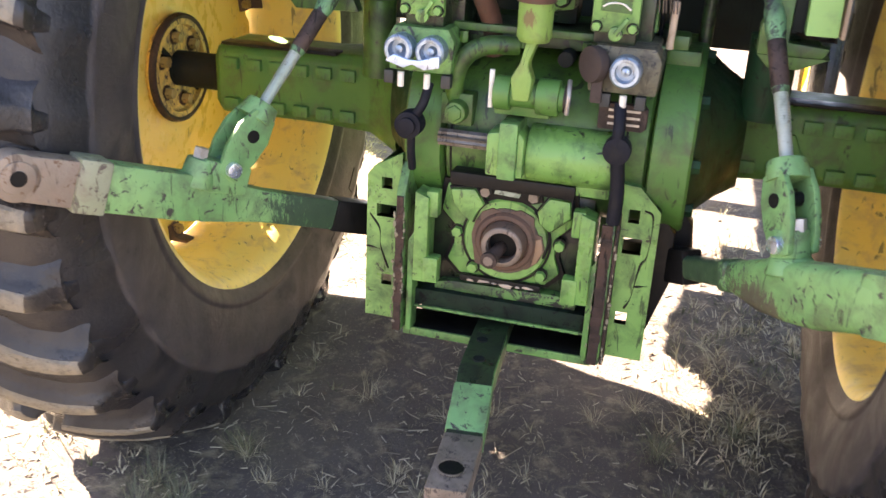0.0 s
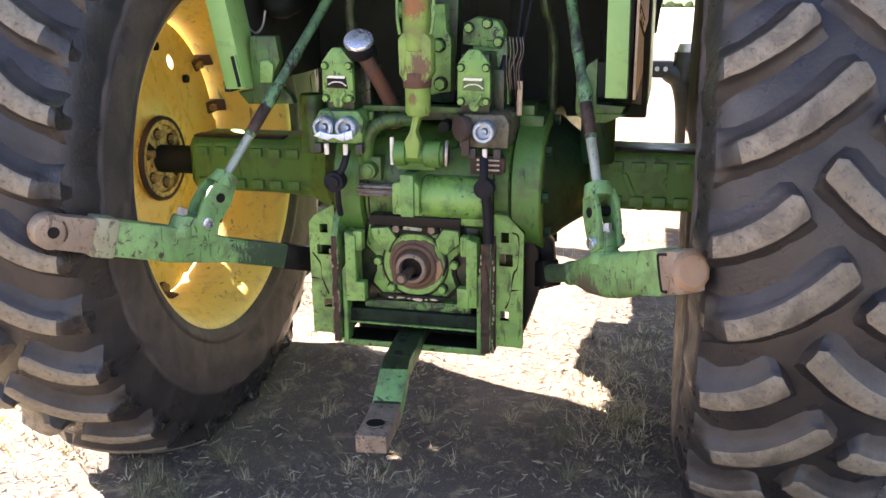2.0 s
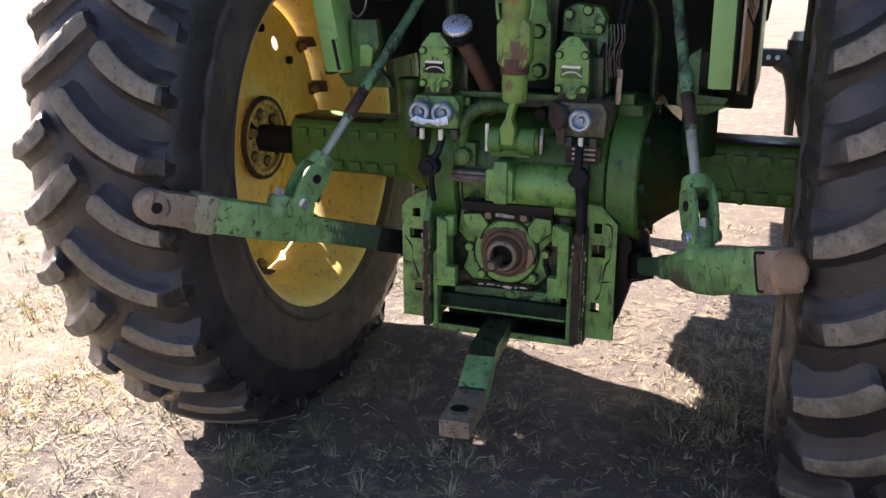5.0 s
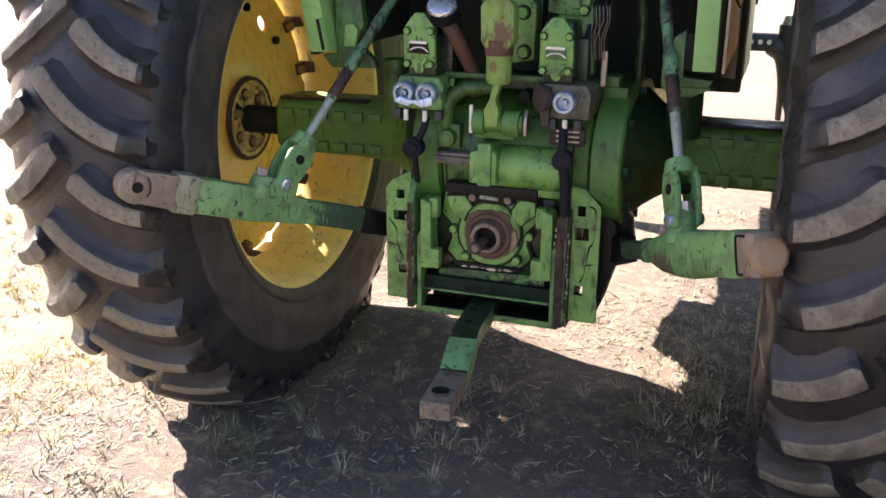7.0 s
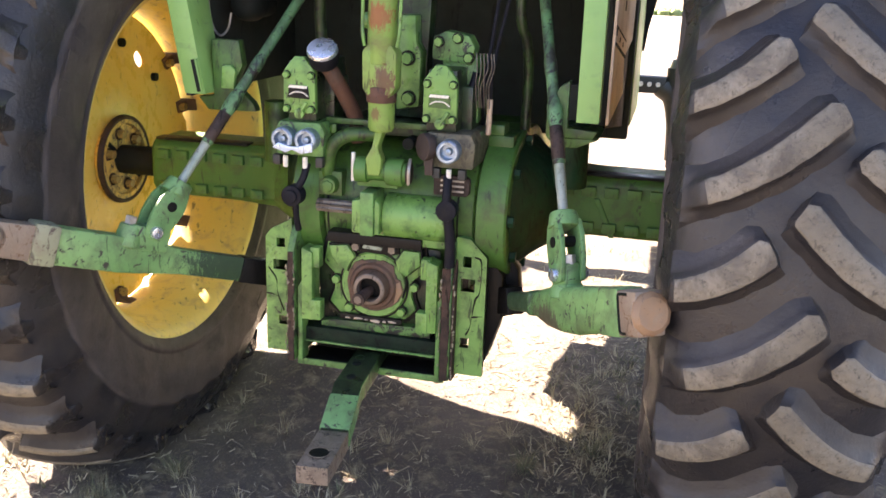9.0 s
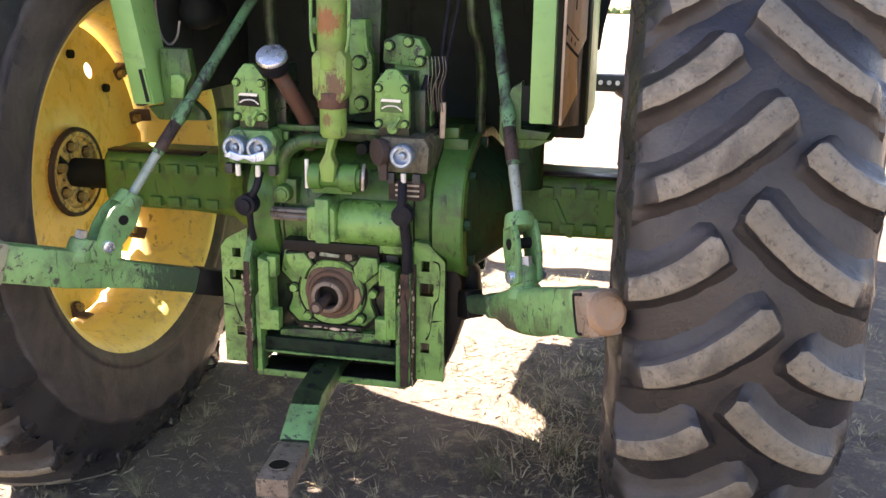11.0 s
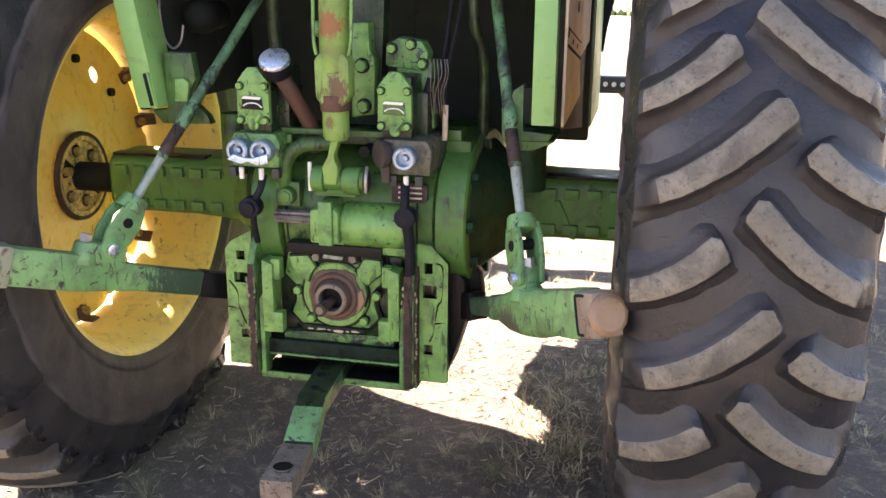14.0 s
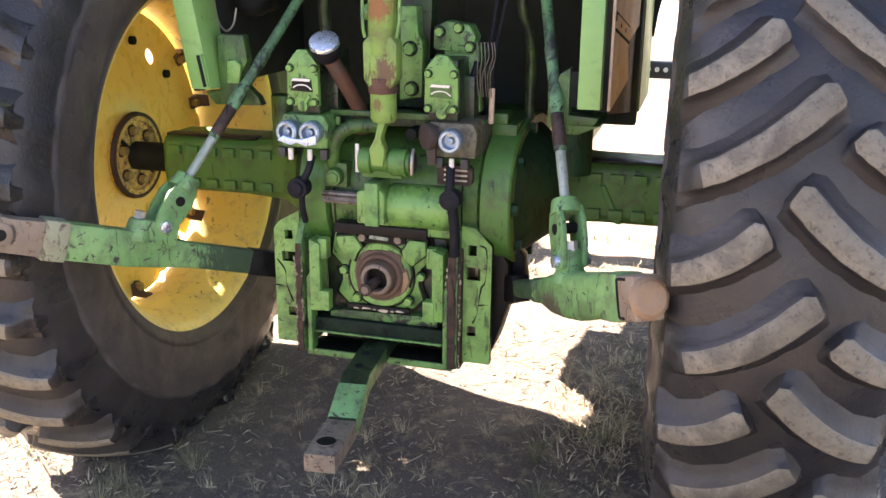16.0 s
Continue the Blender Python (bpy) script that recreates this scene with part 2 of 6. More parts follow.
def rubber(name, base, dust, amount, scale, sheen=0.45, pits=0.56, relief=0.5):
    m, nt, p = mat_new(name)
    f = ramp(nt, noise_node(nt, 7 * scale, 6, 0.65, 0.5), 0.45 - amount * 0.3, 0.66 - amount * 0.25)
    c = mixc(nt, f, base, dust)
    w = ramp(nt, noise_node(nt, 2.2 * scale, 4, 0.6, 0.3), 0.52, 0.70, 0.0, 0.6)
    c = mixc(nt, w, c, tuple(v * 0.5 for v in dust))
    s = ramp(nt, noise_node(nt, 42 * scale, 10, 0.85, 0.1), pits, pits + 0.10)
    c = mixc(nt, s, c, tuple(v * 0.30 for v in dust))
    g = ramp(nt, noise_node(nt, 90 * scale, 6, 0.7), 0.64, 0.70, 0.0, 0.7)
    c = mixc(nt, g, c, tuple(v * 1.5 for v in dust))
    nt.links.new(c, p.inputs["Base Color"])
    nt.links.new(ramp(nt, noise_node(nt, 4.5, 6, 0.65, 0.6), 0.34, 0.68, sheen - 0.1, sheen + 0.36), p.inputs["Roughness"])
    bump(nt, p, noise_node(nt, 110, 8, 0.7), relief, 0.004)
    return m


TYRE = rubber("tyre_rubber", (0.013, 0.013, 0.017), (0.035, 0.030, 0.027), 0.28, 0.8, 0.24)
SIDEWALL = rubber("dusty_sidewall", (0.038, 0.033, 0.034), (0.074, 0.061, 0.054), 0.35, 0.7, 0.52)
SIDEWALL.node_tree.nodes["Principled BSDF"].inputs["Specular IOR Level"].default_value = 0.3
LUG = rubber("worn_lug_rubber", (0.092, 0.079, 0.063), (0.250, 0.218, 0.166), 0.50, 1.8, 0.6, 0.525, 1.0)


# ---- mesh helpers ----
def box(bm, c, s, m=None):
    g = bmesh.ops.create_cube(bm, size=1.0)
    t = Matrix.Translation(c) @ (m or Matrix()) @ Matrix.Diagonal((*s, 1))
    bmesh.ops.transform(bm, matrix=t, verts=g["verts"])
    return g["verts"]


def rod(bm, a, b, r0, r1=None, seg=20):
    a, b = Vector(a), Vector(b)
    d = b - a
    g = bmesh.ops.create_cone(bm, cap_ends=True, segments=seg, radius1=r0, radius2=r0 if r1 is None else r1, depth=d.length)
    t = Matrix.Translation((a + b) / 2) @ d.to_track_quat("Z", "Y").to_matrix().to_4x4()
    bmesh.ops.transform(bm, matrix=t, verts=g["verts"])
    return g["verts"]


def pipe(bm, pts, r, seg=10):
    """A bent pipe through the given points."""
    pts = [Vector(p) for p in pts]
    rings, up = [], None
    for i, p in enumerate(pts):
        d = (pts[min(i + 1, len(pts) - 1)] - pts[max(i - 1, 0)]).normalized()
        ref = up or (Vector((0, 0, 1)) if abs(d.z) < 0.9 else Vector((1, 0, 0)))
        u = (ref - d * ref.dot(d)).normalized()
        v = d.cross(u)
        up = u
        rr = r[i] if isinstance(r, (list, tuple)) else r
        rings.append([bm.verts.new(p + rr * (u * math.cos(a) + v * math.sin(a))) for a in (2 * math.pi * k / seg for k in range(seg))])
    for a, b in zip(rings, rings[1:]):
        for k in range(seg):
            bm.faces.new((a[k], a[(k + 1) % seg], b[(k + 1) % seg], b[k]))
    bm.faces.new(rings[0][::-1])
    bm.faces.new(rings[-1])


def bend(pts, n=6):
    """Smooth points along a Catmull-Rom curve."""
    p = [Vector(q) for q in pts]
    p = [p[0] * 2 - p[1]] + p + [p[-1] * 2 - p[-2]]
    out = []
    for i in range(1, len(p) - 2):
        for k in range(n):
            t = k / n
            a, b, c, d = p[i - 1 : i + 3]
            out.append(0.5 * (2 * b + (c - a) * t + (2 * a - 5 * b + 4 * c - d) * t * t + (3 * b - a - 3 * c + d) * t ** 3))
    return out + [p[-2]]


def prism(bm, pts, axis, lo, hi):
    """A polygon in the two other axes, pushed along one axis from lo to hi."""
    def at(p, v):
        return {"x": (v, p[0], p[1]), "y": (p[0], v, p[1]), "z": (p[0], p[1], v)}[axis]
    a = [bm.verts.new(at(p, lo)) for p in pts]
    b = [bm.verts.new(at(p, hi)) for p in pts]
    n = len(pts)
    bm.faces.new(a)
    bm.faces.new(b[::-1])
    for k in range(n):
        bm.faces.new((a[k], b[k], b[(k + 1) % n], a[(k + 1) % n]))
    return a + b


def spin(bm, profile, seg=96, axis="x", close=True):
    """A closed profile of (along, radius) turned round the axis."""
    rings = []
    for k in range(seg):
        a = 2 * math.pi * k / seg
        rings.append([bm.verts.new((u, -r * math.cos(a), r * math.sin(a)) if axis == "x" else (r * math.cos(a), u, r * math.sin(a))) for u, r in profile])
    n = len(profile)
    for k in range(seg):
        a, b = rings[k], rings[(k + 1) % seg]
        for i in range(n if close else n - 1):
            bm.faces.new((a[i], b[i], b[(i + 1) % n], a[(i + 1) % n]))


def finish(bm, bevel=0.0, smooth=40):
    bmesh.ops.recalc_face_normals(bm, faces=bm.faces)
    if bevel:
        e = [e for e in bm.edges if len(e.link_faces) == 2 and e.calc_face_angle(0) > radians(35)]
        bmesh.ops.bevel(bm, geom=e, offset=bevel, segments=2, affect="EDGES", clamp_overlap=True, profile=0.6)
    for f in bm.faces:
        f.smooth = True
    for e in bm.edges:
        if len(e.link_faces) == 2 and e.calc_face_angle(0) > radians(smooth):
            e.smooth = False


def mesh_of(name, bm, material):
    me = bpy.data.meshes.new(name)
    bm.to_mesh(me)
    bm.free()
    me.materials.append(material)
    return me


def part(name, bm, material, parent, label="", bevel=0.0, smooth=40):
    finish(bm, bevel, smooth)
    ob = new(name, mesh_of(name, bm, material))
    ob.parent = parent
    if parent is not None:
        ob.matrix_parent_inverse = parent.matrix_world.inverted()
    return tagged(ob, label)


def again(name, mesh, m, parent):
    """One more piece on a shared mesh, at the pose m under its parent."""
    ob = new(name, mesh)
    ob.parent = parent
    ob.matrix_basis = m
    return ob


def bolt_mesh(r, h, material, washer=None):
    bm = bmesh.new()
    rod(bm, (0, 0, -0.004), (0, 0, 0.002), r * 1.42, seg=16)
    for f in bm.faces:
        f.material_index = 1
    rod(bm, (0, 0, 0.002), (0, 0, h), r * 1.14, r * 1.05, seg=6)
    finish(bm, 0.0, 30)
    me = mesh_of("bolt", bm, material)
    me.materials.append(washer or GREASE)
    return me


BOLT_K = bolt_mesh(0.0095, 0.013, GREEN, GREASE)
BOLT_D = bolt_mesh(0.0095, 0.014, DULLSTEEL, GREASE)
BOLT_B = bolt_mesh(0.0130, 0.016, GREEN, GREASE)
BOLT_RING = bolt_mesh(0.0125, 0.016, DEEPGREEN, GREASE)
BOLT_R = bolt_mesh(0.0125, 0.020, HUBBOLT, RUST)
BACK = Matrix.Rotation(radians(90), 4, "X")      # bolt axis towards -y
AXLE_Y, AXLE_Z, HALF = 0.353, 0.829, 0.897


def bolts(mesh, places, parent, turn=BACK, spin_by=0.3):
    for i, p in enumerate(places):
        again("bolt", mesh, Matrix.Translation(p) @ turn @ Matrix.Rotation(spin_by + i * 0.7, 4, "Z"), parent)


# ---- ground: one sheet to the horizon ----
def line(dense, step, far):
    v, s = [0.0], step
    while v[-1] < far:
        if v[-1] > dense:
            s *= 1.22
        v.append(v[-1] + s)
    return [-q for q in v[:0:-1]] + v


def height(x, y):
    near = max(0.0, 1 - max(abs(x), abs(y)) / 9)
    h = 0.012 * noise.noise((x * 1.3, y * 1.3, 0)) + near * (0.012 * noise.noise((x * 5, y * 5, 3)) + 0.006 * noise.noise((x * 17, y * 17, 7)))
    # low heap of soil pushed up inside the rear wheel
    heap = math.exp(-((x + 0.58) / 0.36) ** 2 - ((y - 0.77) / 0.13) ** 2)
    h += 0.070 * heap * (1 + 0.5 * noise.noise((x * 9, y * 9, 5)))
    return h - max(0.0, y - 14) * 0.03


gx, gy = line(2.6, 0.045, 420), line(2.9, 0.045, 420)
verts = [(x, y + 0.6, height(x, y + 0.6)) for y in gy for x in gx]
n = len(gx)
faces = [(j * n + i, j * n + i + 1, (j + 1) * n + i + 1, (j + 1) * n + i) for j in range(len(gy) - 1) for i in range(n - 1)]
me = bpy.data.meshes.new("ground")
me.from_pydata(verts, [], faces)
me.polygons.foreach_set("use_smooth", [True] * len(faces))
m, nt, p = mat_new("dry_soil")
c = mixc(nt, ramp(nt, noise_node(nt, 1.1, 6, 0.6), 0.35, 0.65), (0.108, 0.087, 0.076), (0.178, 0.145, 0.115))
c = mixc(nt, ramp(nt, noise_node(nt, 14, 8, 0.7, 0.5), 0.52, 0.72), c, (0.42, 0.36, 0.23))
c = mixc(nt, ramp(nt, noise_node(nt, 45, 8, 0.75), 0.58, 0.70), c, (0.072, 0.057, 0.050))
c = mixc(nt, ramp(nt, noise_node(nt, 0.6, 5, 0.6), 0.50, 0.72, 0.0, 0.45), c, (0.24, 0.208, 0.13))
c = mixc(nt, ramp(nt, noise_node(nt, 130, 6, 0.7), 0.58, 0.66, 0.0, 0.75), c, (0.44, 0.38, 0.27))
c = mixc(nt, ramp(nt, noise_node(nt, 8, 9, 0.75, 0.8), 0.58, 0.68, 0.0, 0.55), c, (0.076, 0.060, 0.053))
nt.links.new(c, p.inputs["Base Color"])
p.inputs["Roughness"].default_value = 0.95
bump(nt, p, noise_node(nt, 38, 12, 0.8), 1.0, 0.022)
SOIL = m
me.materials.append(SOIL)
ground = tagged(new("ground", me), "dry trampled farmyard soil with sparse dead grass", "ground", kind="structure")

# ---- far edge of the field ----
rnd = random.Random(21)
bm = bmesh.new()
for k in range(520):
    x = -150 + k * 0.575 + rnd.uniform(-0.4, 0.4)
    g = bmesh.ops.create_icosphere(bm, subdivisions=1, radius=rnd.uniform(1.2, 1.6))
    for v in g["verts"]:
        v.co *= rnd.uniform(0.75, 1.2)
    bmesh.ops.translate(bm, vec=(x, 230 + rnd.uniform(-3, 3), height(x, 230) + 0.35), verts=g["verts"])
m, nt, p = mat_new("far_green")
nt.links.new(mixc(nt, ramp(nt, noise_node(nt, 0.8, 5), 0.35, 0.65), (0.12, 0.18, 0.06), (0.19, 0.25, 0.10)), p.inputs["Base Color"])
p.inputs["Roughness"].default_value = 0.9
finish(bm, 0, 60)
tagged(new("far_hedge", mesh_of("far_hedge", bm, m)), "low green growth along the far field edge", "hedge", kind="stuff")

# ---- tractor ----
tractor = tagged(new("tractor"), "worn green and yellow farm tractor parked on dry soil", "tractor")


# -- rear wheels --
def lug_mesh(side, long, outer):
    """A worn tread bar: it rises softly out of the shoulder and runs up and inwards over the crown."""
    bm = bmesh.new()
    rnd = random.Random(31 + long)
    u0, u1, rise = (0.203, -0.006 if outer else -0.034, 9.4 if outer else 10.2) if long else (0.208, 0.056, 6.2)
    face0 = 0.172 if long else 0.200      # where the worn top face begins
    n = 20

    def mid(q):
        sc = min(max(q, 0.0), 1.0)
        return Vector((u0 + (u1 - u0) * q, 0.875 * radians(rise) * (0.35 * sc + 0.65 * sc ** 2) + (q - sc) * 0.02))

    def ring(hw):
        hu = hw - 0.005
        return [(hw + 0.040, -1), (hw + 0.026, 0.05), (hw + 0.013, 0.22), (hw + 0.005, 0.55), (hw + 0.001, 0.90), (hw - 0.004, 1), (0.0, 1.02),
                (-hu + 0.004, 1), (-hu - 0.001, 0.90), (-hu - 0.007, 0.58), (-hu - 0.016, 0.26), (-hu - 0.030, 0.07), (-hu - 0.046, -1)]

    rows, plain = [], set()
    # the foot of the bar on the side of the tyre, flush with the wall
    for u, r, wide in ((0.2180, 0.742, 1.00), (0.2165, 0.756, 0.97), (0.2100, 0.778, 0.95), (0.2040, 0.797, 0.97)):
        hw, row = 0.0228 * wide, []
        for w, lift in ring(hw):
            th = (0.002 - w * 0.86 - (0.845 - r) * 0.10) / 0.875
            row.append(bm.verts.new((side * (u - 0.020 * (1 - max(lift, 0.0)) - (0.004 if lift < 0 else 0)), -r * math.cos(th), r * math.sin(th))))
        rows.append(row)
    wraps = len(rows)
    cut = 0.82 if outer and not long else 1.0      # the short bars of the outer row end sooner
    stops = [(cut * k / (n - 1), 1, 1.0) for k in range(n - 1)] + [(cut - 0.015, 1, 0.96), (cut + 0.03, 1, 0.66), (cut + 0.09, 0, 0.7)]
    for q, up, wide in stops:
        c, d = mid(q) + Vector((0, 0.002)), (mid(min(q, 1) + 0.02) - mid(min(q, 1) - 0.02)).normalized()
        nrm = Vector((-d.y, d.x)) if d.x < 0 else Vector((d.y, -d.x))
        if q < 0.25:
            nrm = nrm.lerp(Vector((0, -1)), 1 - max(q, 0) / 0.25).normalized()
        if nrm.y > 0:
            nrm = -nrm
        worn_down = min(max((c.x - face0) / 0.024, 0.0), 1.0)
        worn_down = worn_down * worn_down * (3 - 2 * worn_down)
        hw = (0.0222 + 0.0045 * min(max(q, 0), 1)) * wide
        row = []
        for w, lift in ring(hw):
            if not up:
                lift = -0.9
            p = c + nrm * w
            u = p.x
            base, top = 0.865 - 0.066 * (u / 0.21) ** 2, 0.897 - 0.052 * (u / 0.21) ** 2
            top -= (top - base) * (0.85 if long else 0.70) * worn_down
            r = base - 0.014 if lift < 0 else base + (top - base) * lift
            wob = rnd.uniform(-0.0007, 0.0007) if lift > 0.7 else 0.0
            th = (p.y + wob) / 0.875
            row.append(bm.verts.new((side * (u + wob), -(r + wob) * math.cos(th), (r + wob) * math.sin(th))))
        if worn_down > 0.1:
            plain.add(len(rows))
        rows.append(row)
    for k, (a, b) in enumerate(zip(rows, rows[1:])):
        for i in range(12):
            f = bm.faces.new((a[i], a[i + 1], b[i + 1], b[i]))
            top = i in (4, 5, 6, 7) and b is not rows[-1]
            f.material_index = 0 if top and k >= wraps and k not in plain else 1
    finish(bm, 0.0, 38)
    me = mesh_of("tread_lug", bm, LUG)
    me.materials.append(TYRE)
    return me


LUGS = {(s, l, o): lug_mesh(s, l, o) for s in (-1, 1) for l in (False, True) for o in (False, True)}


def carcass():
    """The tyre's body: smooth side wall with shallow scallops between the feet of the tread bars."""
    half = [(0.0, 0.868), (0.07, 0.861), (0.13, 0.843), (0.170, 0.822), (0.190, 0.806), (0.2045, 0.790), (0.2145, 0.770), (0.2235, 0.745), (0.2295, 0.722), (0.2320, 0.710), (0.2328, 0.703), (0.2362, 0.698), (0.2362, 0.693), (0.235, 0.686),
            (0.236, 0.67), (0.234, 0.625), (0.226, 0.58), (0.218, 0.558), (0.2165, 0.553), (0.2195, 0.549), (0.2175, 0.540), (0.209, 0.528), (0.203, 0.520), (0.196, 0.505)]
    profile = half[::-1] + [(-u, r) for u, r in half[1:]]
    bm = bmesh.new()
    seg, rings = 320, []
    for k in range(seg):
        a = 360 * k / seg
        d = (a + 0.6 + 5.625) % 11.25 - 5.625
        foot = math.exp(-(d / 2.3) ** 2)
        ring = []
        for u, r in profile:
            if 0.68 < r < 0.81:
                step = min(max((r - 0.686 - 0.020 * foot) / 0.014, 0.0), 1.0)
                step = step * step * (3 - 2 * step) * (1.0 if r < 0.77 else 0.55)
                u = math.copysign(abs(u) - 0.0065 * step * (1 - foot), u)
            t = radians(a)
            ring.append(bm.verts.new((u, -r * math.cos(t), r * math.sin(t))))
        rings.append(ring)
    n = len(profile)
    for k in range(seg):
        a, b = rings[k], rings[(k + 1) % seg]
        for i in range(n):
            bm.faces.new((a[i], b[i], b[(i + 1) % n], a[(i + 1) % n]))
    for f in bm.faces:
        c = f.calc_center_median()
        f.material_index = 1 if math.hypot(c.y, c.z) < 0.705 else 0
    finish(bm, 0.0, 60)
    me = mesh_of("tyre", bm, TYRE)
    me.materials.append(SIDEWALL)
    return me


def rim_mesh():
    inner = [(0.200, 0.517), (0.199, 0.511), (0.196, 0.504), (0.189, 0.495), (0.175, 0.487), (0.150, 0.478), (0.118, 0.476), (0.102, 0.4635), (0.0, 0.4575)]
    prof = inner + [(-u, r) for u, r in inner[-2::-1]]
    outer = [(u * 0.97, r + 0.009) for u, r in prof]
    bm = bmesh.new()
    spin(bm, prof + outer[::-1], 120)
    finish(bm, 0.0, 50)
    return mesh_of("rim", bm, RIMPAINT)


TYRE_ME, RIM_ME = carcass(), rim_mesh()


def disc(side):
    """The dished wheel centre with oval openings near its edge."""
    bm = bmesh.new()
    sectors, per = 8, 15
    seg = sectors * per
    dish = [(0.085, 0.036), (0.13, 0.038), (0.17, 0.040), (0.22, 0.050), (0.27, 0.060), (0.292, 0.063), (0.393, 0.064), (0.415, 0.063), (0.444, 0.058)]
    turn = radians(124.4 if side < 0 else 100) - math.pi / sectors
    # edge radius is varied by sector to place sun spots on the rim
    def edge(r, k):
        if r < 0.44:
            return r
        sector, step = (k // per) % sectors, k % per
        if side < 0 and 105 < (math.degrees(turn) + 360 * k / seg) % 360 < 172:
            return 0.436
        if sector == 2:
            return 0.4475 if step in (0, 1) else 0.437 if step in (7, 8, 9) else 0.433 if step == 13 else 0.4575
        if sector == 3 and step in (5, 10):
            return 0.443 if step == 5 else 0.449
        return 0.4560 if sector in (3, 4) else 0.4510
    def at(r, d, a, thick):
        return bm.verts.new((side * (d + thick), -r * math.cos(a + turn), r * math.sin(a + turn)))
    for thick in (0.0, 0.012):
        grid = [[at(edge(r, k), d, 2 * math.pi * k / seg, thick) for r, d in dish] for k in range(seg)]
        for k in range(seg):
            for i in range(len(dish) - 1):
                # a few faces are left out to let more sun onto the rim
                if i != 5 and (i, k) not in ((6, 42), (6, 43), (7, 42)):
                    q = (k + 1) % seg
                    bm.faces.new((grid[k][i], grid[q][i], grid[q][i + 1], grid[k][i + 1]))
        for n in range(sectors):
            ks = [(n * per + j) % seg for j in range(per + 1)]
            outer = [grid[k][5] for k in ks] + [grid[k][6] for k in ks[::-1]]
            if n not in (0, 5):
                for a, b in zip(ks, ks[1:]):
                    bm.faces.new((grid[a][5], grid[b][5], grid[b][6], grid[a][6]))
                continue
            mid = 2 * math.pi * (n + 0.5) / sectors
            hole = []
            m_n = len(outer)
            for j in range(m_n):
                ph = math.pi * (1 + j / per) if j <= per else math.pi * (j - per - 1) / per
                ph += 0.08 if j == 0 else 0.0
                hole.append(at(0.335 + 0.023 * math.sin(ph), 0.0635, mid + 0.098 * math.cos(ph), thick))
            for j in range(m_n):
                q = (j + 1) % m_n
                bm.faces.new((outer[j], outer[q], hole[q], hole[j]))
    finish(bm, 0.0, 40)
    return mesh_of("rear_wheel", bm, YELLOW)


